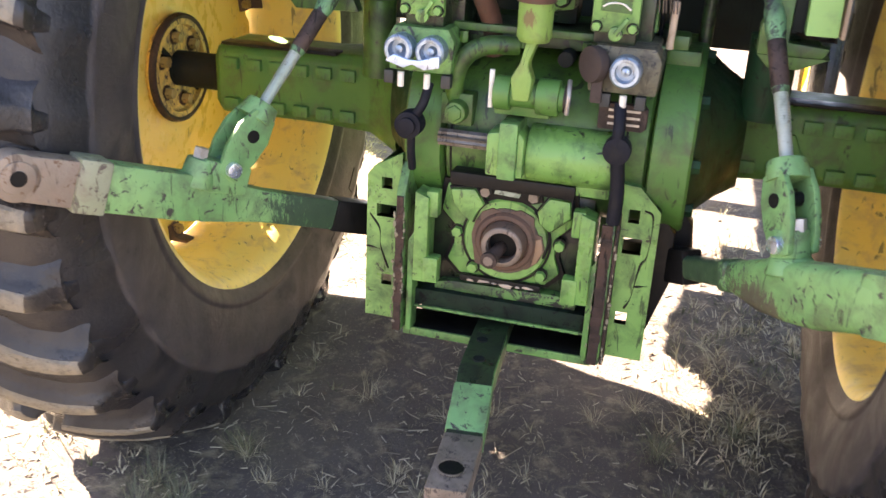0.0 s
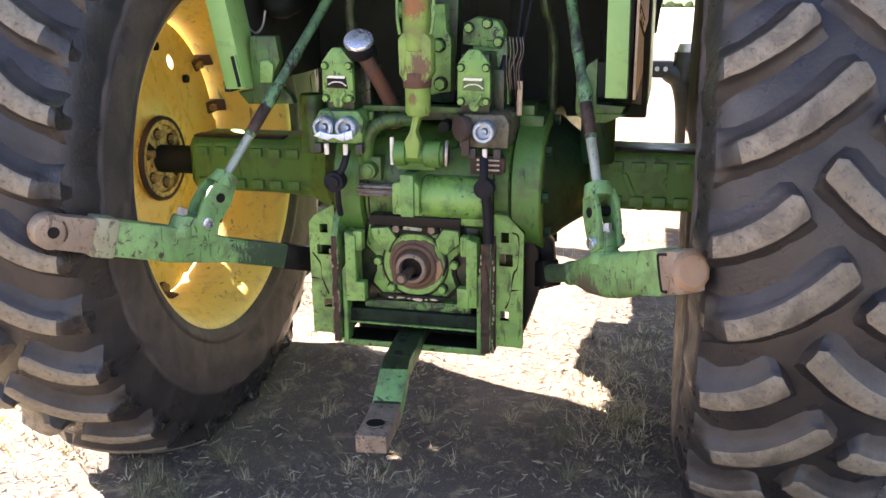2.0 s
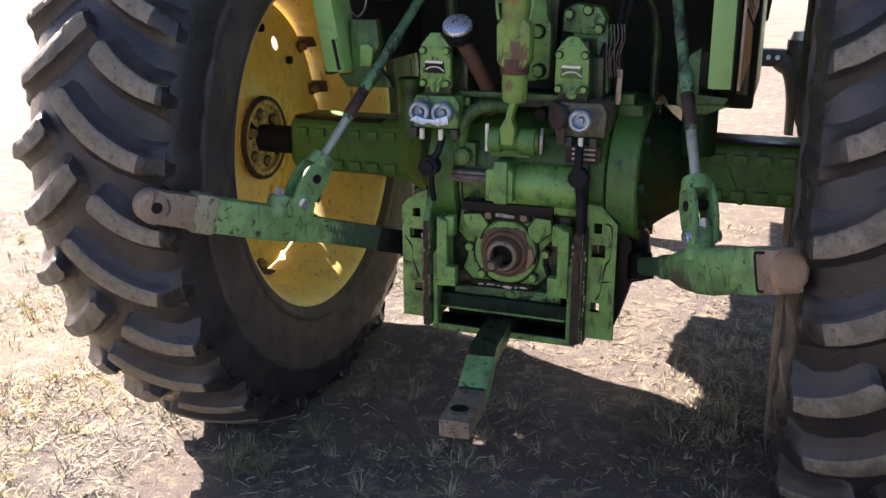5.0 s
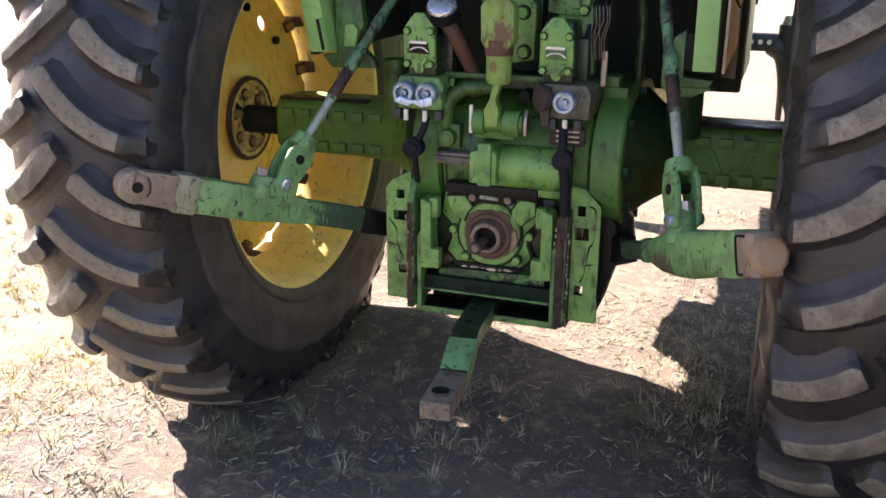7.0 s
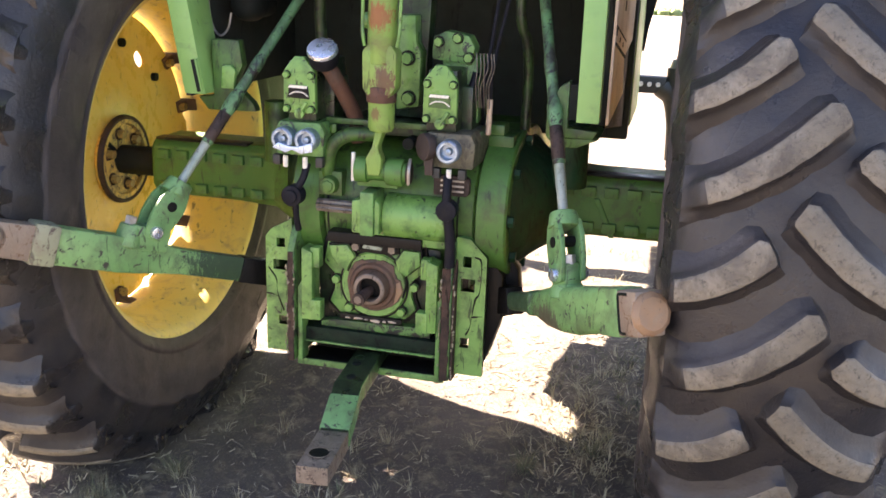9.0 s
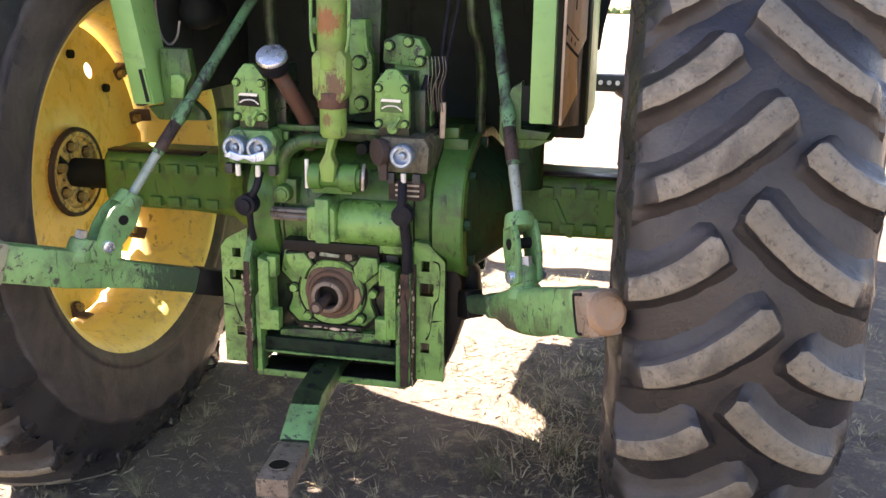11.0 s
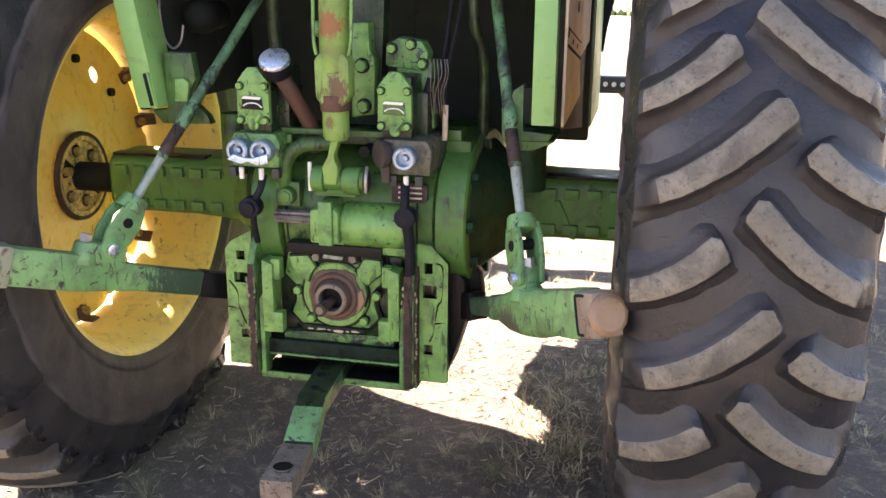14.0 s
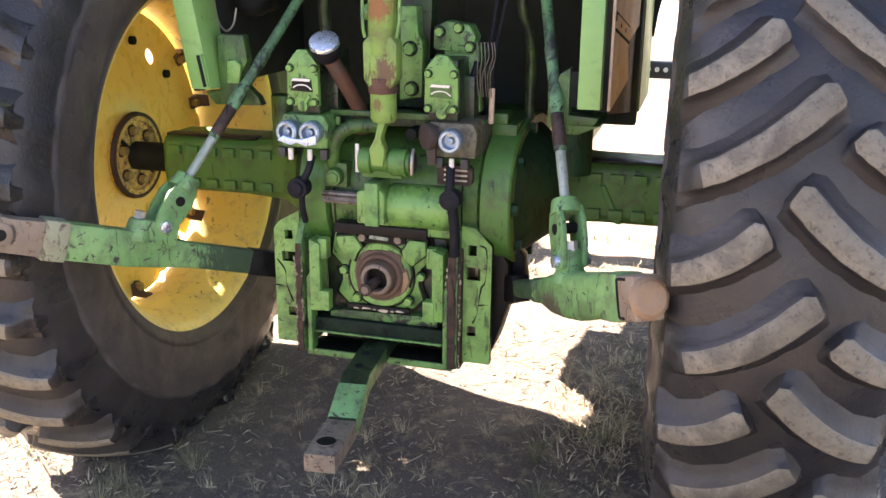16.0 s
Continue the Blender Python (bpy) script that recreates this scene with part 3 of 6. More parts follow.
def rear_wheel(side, phase):
    w = new("rear_wheel", disc(side))
    w.parent = tractor
    w.location = (-0.888 if side < 0 else 0.907, AXLE_Y, AXLE_Z)
    again("tyre", TYRE_ME, Matrix.Rotation(-radians(phase), 4, "X"), w)
    again("rim", RIM_ME, Matrix(), w)
    inner = -side
    for k in range(32):
        th = radians(phase + k * 360 / 32)
        for s in (-1, 1):
            long = (k % 2 == 1) == (s == inner)
            turn = Matrix.Rotation(-(th + (radians(1.1) if s != inner else 0)), 4, "X")
            again("tread_lug", LUGS[(s, long, s != inner)], turn, w)
    for k, (a, span) in enumerate(((150, 5), (157, 3), (163, 6), (172, 4), (20, 5), (27, 6), (36, 3), (215, 6), (224, 4), (232, 5))):
        bm = bmesh.new()
        grid = []
        for j in range(5):
            th = radians(a + span * j / 4)
            grid.append([bm.verts.new((inner * u, -r * math.cos(th), r * math.sin(th))) for u, r in ((0.230, 0.652), (0.2372, 0.652), (0.2378, 0.668), (0.2372, 0.684), (0.230, 0.684))])
        for p, q in zip(grid, grid[1:]):
            for i in range(4):
                bm.faces.new((p[i], p[i + 1], q[i + 1], q[i]))
        bm.faces.new(grid[0])
        bm.faces.new(grid[-1][::-1])
        mark = part("raised_mark", bm, SIDEWALL, None, smooth=60)
        mark.parent = w
    # hub: a split ring with wedge bolts round the shaft
    bm = bmesh.new()
    spin(bm, [(side * 0.034, 0.122), (side * 0.012, 0.122), (side * 0.008, 0.118), (side * 0.008, 0.106), (side * 0.020, 0.103), (side * 0.020, 0.040), (side * 0.034, 0.040)], 64)
    hub = part("hub", bm, HUBPAINT, None, "dusty yellow cast hub with rusty bolts", smooth=30)
    hub.parent = w
    bm = bmesh.new()
    spin(bm, [(side * 0.020, 0.132), (side * 0.008, 0.130), (side * 0.005, 0.126), (side * 0.007, 0.119), (side * 0.020, 0.117)], 64)
    lip = part("hub_lip", bm, EDGERUST, None, "rusty dark hub lip", smooth=50)
    lip.parent = w
    # solid black bars painted for the shade in the hub's slots
    for a0 in (52, 231):
        bm = bmesh.new()
        box(bm, (side * 0.0195, 0, 0.073), (0.010, 0.013, 0.074))
        slot = part("hub_slot", bm, FLATBLACK, None, "dark slot where the split hub closes", bevel=0.003)
        slot.parent = w
        slot.matrix_basis = Matrix.Rotation(radians(a0), 4, "X")
    for k in range(6):
        a = radians(60 * k + 20)
        bm = bmesh.new()
        rod(bm, (side * 0.0205, -0.078 * math.cos(a), 0.078 * math.sin(a)), (side * 0.0180, -0.078 * math.cos(a), 0.078 * math.sin(a)), 0.0195, seg=18)
        seat = part("bolt_seat", bm, RUST, None, "rusty ring under the bolt")
        seat.parent = w
        t = Matrix.Translation((side * 0.020, -0.078 * math.cos(a), 0.078 * math.sin(a))) @ Matrix.Rotation(radians(-90 * side), 4, "Y")
        again("bolt", BOLT_R, t, w)
    # black discs laid on the wheel centre as the dark of its holes
    for y, z, r in ((0.085, 0.334, 0.013), (0.258, 0.216, 0.013), (0.100, 0.140, 0.007)):
        bm = bmesh.new()
        rod(bm, (side * 0.062, y, z), (side * 0.0605 - side * 0.012, y, z), r, seg=14)
        dot = part("disc_hole", bm, FLATBLACK, None, "dark bolt hole in the wheel centre")
        dot.parent = w
    # brackets that bolt the disc to the rim
    for k in range(8):
        a = radians(154.5 + 90 * (k // 2) + (26.5 if k == 3 else 11.5 if k % 2 else -26.0 if k == 2 else -11.5))
        bm = bmesh.new()
        prism(bm, [(side * 0.010, 0.452), (side * 0.078, 0.452), (side * 0.078, 0.418), (side * 0.055, 0.408), (side * 0.040, 0.440), (side * 0.010, 0.446)], "y", -0.020, 0.020)
        b = part("rim_bracket", bm, RUST, None, bevel=0.004)
        b.parent = w
        b.matrix_basis = Matrix.Rotation(radians(90) - a, 4, "X")
        t = b.matrix_basis @ Matrix.Translation((side * 0.055, 0, 0.422)) @ Matrix.Rotation(radians(-90 * side), 4, "Y")
        again("bolt", BOLT_R, t, w)
    return w


rear_wheel(-1, -5.2)
rear_wheel(1, 3.4)

# -- rear axle --
for side in (-1, 1):
    bm = bmesh.new()
    rod(bm, (side * 0.97, AXLE_Y, AXLE_Z), (side * 0.78, AXLE_Y, AXLE_Z), 0.043, seg=32)
    part("axle_shaft", bm, FLATBLACK, tractor, "greasy black axle shaft", smooth=40)
    bm = bmesh.new()
    sec = [(-0.088, 0.062), (-0.070, 0.084), (0.070, 0.084), (0.088, 0.062), (0.088, -0.055), (0.070, -0.078), (-0.070, -0.078), (-0.088, -0.055)]
    rings = []
    for x, k in ((0.765, 0.86), (0.750, 1.0), (0.50, 1.0), (0.38, 1.08), (0.315, 1.45), (0.30, 1.6)):
        rings.append([bm.verts.new((side * x, AXLE_Y + y * k, AXLE_Z + 0.004 + z * k)) for y, z in sec])
    for a, b in zip(rings, rings[1:]):
        for i in range(8):
            bm.faces.new((a[i], b[i], b[(i + 1) % 8], a[(i + 1) % 8]))
    bm.faces.new(rings[0])
    housing = part("axle_housing", bm, GREEN_MD, tractor, "cast axle housing with rows of square pads", bevel=0.006)
    bm = bmesh.new()
    box(bm, (side * 0.60, AXLE_Y - 0.070, AXLE_Z + 0.091), (0.28, 0.045, 0.008))
    part("top_strip", bm, GREASE, housing, "dark greasy strip on the housing", bevel=0.003)
    bm = bmesh.new()
    box(bm, (0, 0, 0), (0.036, 0.020, 0.026))
    finish(bm, 0.003)
    pad = mesh_of("pad", bm, GREEN_MD)
    for row in (0.048, -0.045):
        for k in range(6):
            again("pad", pad, Matrix.Translation((side * (0.430 + k * 0.057), AXLE_Y - 0.092, AXLE_Z + row)), housing)
    if side > 0:
        bm = bmesh.new()
        prism(bm, [(0.50, AXLE_Z + 0.03), (0.515, AXLE_Z + 0.03), (0.56, AXLE_Z - 0.07), (0.545, AXLE_Z - 0.07)], "y", AXLE_Y - 0.095, AXLE_Y - 0.08)
        part("casting_rib", bm, GREEN_MD, housing, bevel=0.003)

# -- centre housing: round in section, with a bolted ring at either end --
CY, CZ = 0.27, 0.845


def oval(bm, stations, seg=56):
    rings = []
    for x, ry, rz in stations:
        rings.append([bm.verts.new((x, CY - ry * math.copysign(abs(math.cos(a)) ** 0.8, math.cos(a)), CZ + rz * math.copysign(abs(math.sin(a)) ** 0.8, math.sin(a)))) for a in (2 * math.pi * k / seg for k in range(seg))])
    for a, b in zip(rings, rings[1:]):
        for i in range(seg):
            bm.faces.new((a[i], b[i], b[(i + 1) % seg], a[(i + 1) % seg]))
    bm.faces.new(rings[0])
    bm.faces.new(rings[-1])


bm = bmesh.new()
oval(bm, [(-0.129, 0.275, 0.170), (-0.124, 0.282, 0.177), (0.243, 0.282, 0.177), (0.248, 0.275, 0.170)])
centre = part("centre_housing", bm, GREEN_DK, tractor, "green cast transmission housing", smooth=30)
for xs in (0.205, -0.118):
    bm = bmesh.new()
    oval(bm, [(xs, 0.2835, 0.1785), (xs + 0.004, 0.2835, 0.1785)])
    part("housing_seam", bm, GREASE, centre, "dark oily seam")
for side, x0 in ((-1, -0.131), (1, 0.250)):
    bm = bmesh.new()
    oval(bm, [(x0, 0.285, 0.172), (x0 + side * 0.004, 0.295, 0.182), (x0 + side * 0.070, 0.295, 0.182), (x0 + side * 0.075, 0.290, 0.178)])
    ring = part("end_ring", bm, GREEN_MD, centre, smooth=30)
    for k in range(5):
        a = radians(-78 + 39 * k)
        pos = (x0 + side * 0.074, CY - 0.272 * math.cos(a), CZ + 0.162 * math.sin(a))
        again("bolt", BOLT_RING, Matrix.Translation(pos) @ Matrix.Rotation(radians(90 * side), 4, "Y"), centre)
    # bell is much darker than the ring it joins
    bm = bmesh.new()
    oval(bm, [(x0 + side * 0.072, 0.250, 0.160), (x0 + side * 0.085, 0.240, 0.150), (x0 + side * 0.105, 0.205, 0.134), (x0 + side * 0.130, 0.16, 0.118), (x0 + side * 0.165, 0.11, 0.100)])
    part("bell", bm, DEEPGREEN, centre, "very dark green bell of the axle housing", smooth=60)

# -- gearbox with the take-off shaft --
def ragged(bm, a, b, at, wide, long, gaps, seed):
    """Small uneven flakes facing backwards along a line from a to b, with gaps: paint or rust worn along an edge."""
    rnd = random.Random(seed)
    v = a
    while v < b:
        l = long * rnd.uniform(0.4, 2.0)
        if rnd.random() > gaps:
            c, d = Vector(at(v + l / 2)), (Vector(at(v + l)) - Vector(at(v))).normalized()
            flat = abs(d.x) > abs(d.z)
            k = rnd.randint(6, 9)
            w = wide * rnd.uniform(0.4, 1.3)
            off = rnd.uniform(-0.35, 0.35) * wide
            pts = []
            for q in range(k):
                ang = 2 * math.pi * q / k
                e, f = 0.5 * l * math.cos(ang) * rnd.uniform(0.6, 1.1), 0.5 * w * math.sin(ang) * rnd.uniform(0.4, 1.2) + off
                pts.append((c.x + e, c.z + f) if flat else (c.x + f, c.z + e))
            prism(bm, pts, "y", c.y - 0.0012, c.y + 0.004)
        v += l


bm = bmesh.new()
# near-black body colour puts shade into the gaps beside the cover
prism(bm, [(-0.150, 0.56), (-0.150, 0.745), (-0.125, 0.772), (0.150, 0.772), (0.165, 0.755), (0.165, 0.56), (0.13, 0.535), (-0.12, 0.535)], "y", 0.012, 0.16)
gearbox = part("gearbox", bm, GRIMESHADE, tractor, "green gearbox with a round bolted cover", bevel=0.008)
bm = bmesh.new()
box(bm, (0.012, -0.014, 0.777), (0.236, 0.062, 0.026))
part("top_lip", bm, GREASE, gearbox, "oily dark top edge", bevel=0.004)
cut = [(-0.118, 0.755), (-0.070, 0.755), (-0.055, 0.735), (0.055, 0.735), (0.070, 0.755), (0.122, 0.755), (0.128, 0.70), (0.100, 0.672), (0.100, 0.632), (0.112, 0.600), (0.085, 0.572), (-0.085, 0.572), (-0.112, 0.600), (-0.100, 0.632), (-0.100, 0.672), (-0.128, 0.70)]
bm = bmesh.new()
prism(bm, [(x * 1.08, 0.66 + (z - 0.66) * 1.07) for x, z in cut], "y", 0.0, 0.014)
rod(bm, (0.004, -0.0125, 0.656), (0.004, 0.014, 0.656), 0.0885, seg=48)
part("gasket", bm, GREASE, gearbox, "black oily gasket edge")
bm = bmesh.new()
prism(bm, cut, "y", -0.010, 0.014)
cover = part("cover_plate", bm, GREEN, gearbox, bevel=0.005)
bm = bmesh.new()
spin(bm, [(0.014, 0.084), (-0.012, 0.084), (-0.018, 0.080), (-0.018, 0.045), (0.014, 0.045)], 56, "y")
ob = part("cover_ring", bm, GREEN, gearbox, smooth=30)
ob.location = (0.004, 0, 0.656)
bolts(BOLT_K, [(-0.093, -0.011, 0.661), (0.108, -0.011, 0.661), (0.078, -0.0185, 0.597), (-0.056, -0.0185, 0.594)], gearbox)
bm = bmesh.new()
spin(bm, [(0.0, 0.060), (-0.024, 0.059), (-0.030, 0.055), (-0.031, 0.048), (-0.028, 0.045), (-0.048, 0.042), (-0.052, 0.040), (-0.052, 0.030), (-0.010, 0.033), (-0.010, 0.02), (0.0, 0.02)], 56, "y")
ob = part("shaft_collar", bm, RUST, gearbox, "rusty iron collar round the shaft opening", smooth=30)
ob.location = (0.004, 0, 0.656)
for pad in ([(-0.108, 0.750), (-0.060, 0.756), (-0.040, 0.727), (-0.052, 0.711), (-0.061, 0.688), (-0.082, 0.700), (-0.100, 0.722)],
            [(0.062, 0.727), (0.082, 0.757), (0.122, 0.755), (0.126, 0.722), (0.104, 0.703), (0.088, 0.689), (0.068, 0.704)]):
    cx, cz = sum(q[0] for q in pad) / 7, sum(q[1] for q in pad) / 7
    bm = bmesh.new()
    prism(bm, [(cx + (x - cx) * 1.10, cz + (z - cz) * 1.10) for x, z in pad], "y", -0.0205, -0.008)
    part("pad_joint", bm, GREASE, gearbox, "black oily joint", bevel=0.001)
    bm = bmesh.new()
    prism(bm, pad, "y", -0.030, -0.008)
    part("corner_pad", bm, GREEN, gearbox, "raised bright green casting pad", bevel=0.005)
bm = bmesh.new()
spin(bm, [(-0.012, 0.068), (-0.020, 0.066), (-0.0205, 0.058), (-0.012, 0.057)], 48, "y")
ob = part("ring_joint", bm, WEBRUST, gearbox, "rusty chipped joint round the collar", smooth=30)
ob.location = (0.004, 0, 0.656)
bm = bmesh.new()
prism(bm, [(-0.063, 0.662), (-0.057, 0.690), (-0.045, 0.710), (-0.025, 0.720), (-0.004, 0.714), (0.030, 0.723), (0.056, 0.712), (0.060, 0.680), (0.074, 0.676), (0.081, 0.648), (0.070, 0.622), (0.052, 0.606), (0.013, 0.592), (-0.020, 0.597), (-0.053, 0.602), (-0.058, 0.635)], "y", -0.0215, -0.012)
part("rusty_skirt", bm, RUST, gearbox, "ragged rusty plate behind the collar", bevel=0.001)
bm = bmesh.new()
prism(bm, [(0.063, 0.668), (0.073, 0.673), (0.079, 0.647), (0.068, 0.622), (0.058, 0.614), (0.063, 0.640)], "y", -0.0232, -0.020)
part("worn_spot", bm, RUSTTAN, gearbox, "rubbed tan spot on the rusty plate", bevel=0.001)
bm = bmesh.new()
pipe(bm, bend([(0.056, -0.0185, 0.724), (0.078, -0.0185, 0.703), (0.088, -0.0170, 0.672), (0.080, -0.0185, 0.632)], 6), 0.0028, 8)
part("cover_seam", bm, GREASE, gearbox, "black oily seam round the cover")
bm = bmesh.new()
prism(bm, [(-0.055, 0.742), (-0.050, 0.766), (0.066, 0.766), (0.069, 0.742), (0.050, 0.736), (-0.035, 0.738)], "y", -0.0165, -0.008)
part("bolt_recess", bm, GREASE, gearbox, "black oily recess above the cover", bevel=0.002)
bm = bmesh.new()
prism(bm, [(-0.025, 0.7490), (0.024, 0.7465), (0.027, 0.7555), (-0.022, 0.7590)], "y", -0.0225, -0.015)
part("pale_bar", bm, PALEROD, gearbox, "pale worn bar between two bolts", bevel=0.002)
bolts(BOLT_D, [(-0.040, -0.0165, 0.752), (0.052, -0.0165, 0.753)], gearbox)
bm = bmesh.new()
rod(bm, (-0.012, -0.078, 0.638), (0.0, 0.0, 0.646), 0.0125, seg=20)
rod(bm, (-0.0135, -0.084, 0.637), (-0.012, -0.070, 0.638), 0.0165, 0.0150, seg=20)
part("stub_pipe", bm, SLEEVE, gearbox, bevel=0.002)
bm = bmesh.new()
rod(bm, (-0.0137, -0.0855, 0.637), (-0.013, -0.075, 0.6375), 0.0095, seg=16)
part("stub_bore", bm, COLLAR, gearbox, "worn bright pipe end")
bm = bmesh.new()
spin(bm, [(-0.046, 0.041), (-0.055, 0.039), (-0.057, 0.036), (-0.057, 0.030), (-0.042, 0.028)], 48, "y")
ob = part("inner_collar", bm, COLLAR, gearbox, "lighter tan inner collar", smooth=35)
ob.location = (0.004, 0, 0.656)
# solid black strip fills the gap under the cover
bm = bmesh.new()
box(bm, (0.0, -0.020, 0.5690), (0.160, 0.010, 0.013))
part("sill_gap", bm, GREASE, gearbox, "black strip closing the gap under the cover", bevel=0.002)
bm = bmesh.new()
ragged(bm, -0.070, 0.066, lambda v: (v, -0.026, 0.5675 + 0.05 * v), 0.010, 0.018, 0.03, 61)
part("bright_edge", bm, STEEL, gearbox, "scraped bare steel edge", bevel=0.002)
bm = bmesh.new()
rod(bm, (0.004, 0.0, 0.656), (0.004, -0.022, 0.656), 0.0302, seg=32)
part("shaft_seal", bm, GREASE, gearbox, "black greasy shaft opening")

# -- cross cylinder above the gearbox --
bm = bmesh.new()
rod(bm, (0.035, -0.012, 0.838), (0.195, -0.012, 0.838), 0.054, seg=40)
cyl = part("cross_cylinder", bm, GREEN, tractor, "light green cross cylinder", bevel=0.006)
bm = bmesh.new()
box(bm, (0.085, 0.0, 0.80), (0.21, 0.07, 0.06))
part("cylinder_seat", bm, GREEN, cyl, bevel=0.006)
bm = bmesh.new()
prism(bm, [(-0.034, 0.802), (0.035, 0.802), (0.035, 0.875), (0.020, 0.892), (-0.034, 0.880)], "y", -0.078, 0.02)
part("end_block", bm, GREEN, cyl, bevel=0.006)
bm = bmesh.new()
prism(bm, [(-0.010, 0.800), (0.024, 0.800), (0.024, 0.905), (-0.010, 0.905)], "y", -0.090, 0.0)
part("clamp", bm, GREEN_SHAB, cyl, bevel=0.005)
bm = bmesh.new()
star = [((0.0165 if k % 2 else 0.0125) * math.cos(math.pi * k / 10), (0.0165 if k % 2 else 0.0125) * math.sin(math.pi * k / 10)) for k in range(20)]
prism(bm, [(-0.040 + a, 0.853 + b) for a, b in star], "x", -0.132, -0.03)
part("splined_shaft", bm, DULLSTEEL, cyl, "bare steel splined shaft", bevel=0.001)

# -- side plates of the drawbar frame --
def hole_plate(pts, holes, y0, y1):
    """A plate with square openings, built as a grid of solid cells between cuts."""
    bm = bmesh.new()
    xs = sorted({p[0] for p in pts} | {h[i] for h in holes for i in (0, 1)})
    left, right = min(p[0] for p in pts), max(p[0] for p in pts)
    zs = sorted({h[i] for h in holes for i in (2, 3)})
    lo = min(p[1] for p in pts)
    cuts = [lo] + zs
    top = zs[-1]
    for a, b in zip(cuts, cuts[1:]):
        hit = [h for h in holes if h[2] <= a + 1e-6 and h[3] >= b - 1e-6]
        spans = [(left, right)] if not hit else [(left, hit[0][0]), (hit[0][1], right)]
        for s, e in spans:
            box(bm, ((s + e) / 2, (y0 + y1) / 2, (a + b) / 2), (e - s, y1 - y0, b - a))
    prism(bm, [(left, top)] + [p for p in pts if p[1] > top] + [(right, top)], "y", y0, y1)
    bmesh.ops.remove_doubles(bm, verts=bm.verts, dist=0.0005)
    seen = {}
    for f in bm.faces:
        seen.setdefault(tuple(round(v, 4) for v in f.calc_center_median()), []).append(f)
    bmesh.ops.delete(bm, geom=[f for fs in seen.values() if len(fs) > 1 for f in fs], context="FACES")
    return bm


STAY = [(0.292, 0.74), (0.322, 0.734), (0.345, 0.705), (0.352, 0.646), (0.358, 0.59), (0.30, 0.572)]
ENDL, ENDR = 0.560, 0.564
SEAMS = {-1: [[(-0.268, 0.676), (-0.251, 0.647), (-0.244, 0.61), (-0.23, 0.564)], [(-0.274, 0.606), (-0.26, 0.605), (-0.244, 0.602)]],
         1: [[(0.258, 0.758), (0.275, 0.745), (0.273, 0.672), (0.259, 0.649), (0.251, 0.585), (0.242, 0.56)], [(0.256, 0.606), (0.27, 0.609), (0.282, 0.611)]]}
hl = [(-0.247, -0.225, 0.731, 0.754), (-0.256, -0.213, 0.672, 0.698), (-0.243, -0.221, 0.527, 0.550)]
hr = [(0.229, 0.249, 0.731, 0.757), (0.225, 0.259, 0.670, 0.702), (0.228, 0.250, 0.526, 0.551)]
bm = hole_plate([(-0.276, 0.455), (-0.276, 0.756), (-0.262, 0.775), (-0.206, 0.806), (-0.206, 0.455)], hl, -0.026, -0.008)
plate_l = part("side_plate", bm, GREEN, tractor, "green steel side plate with square holes and rusted edge")
bm = hole_plate([(0.212, 0.455), (0.212, 0.803), (0.244, 0.800), (0.286, 0.725), (0.286, 0.455)], hr, -0.026, -0.008)
plate_r = part("side_plate", bm, GREEN, tractor, "green steel side plate with square holes and rusted edge")
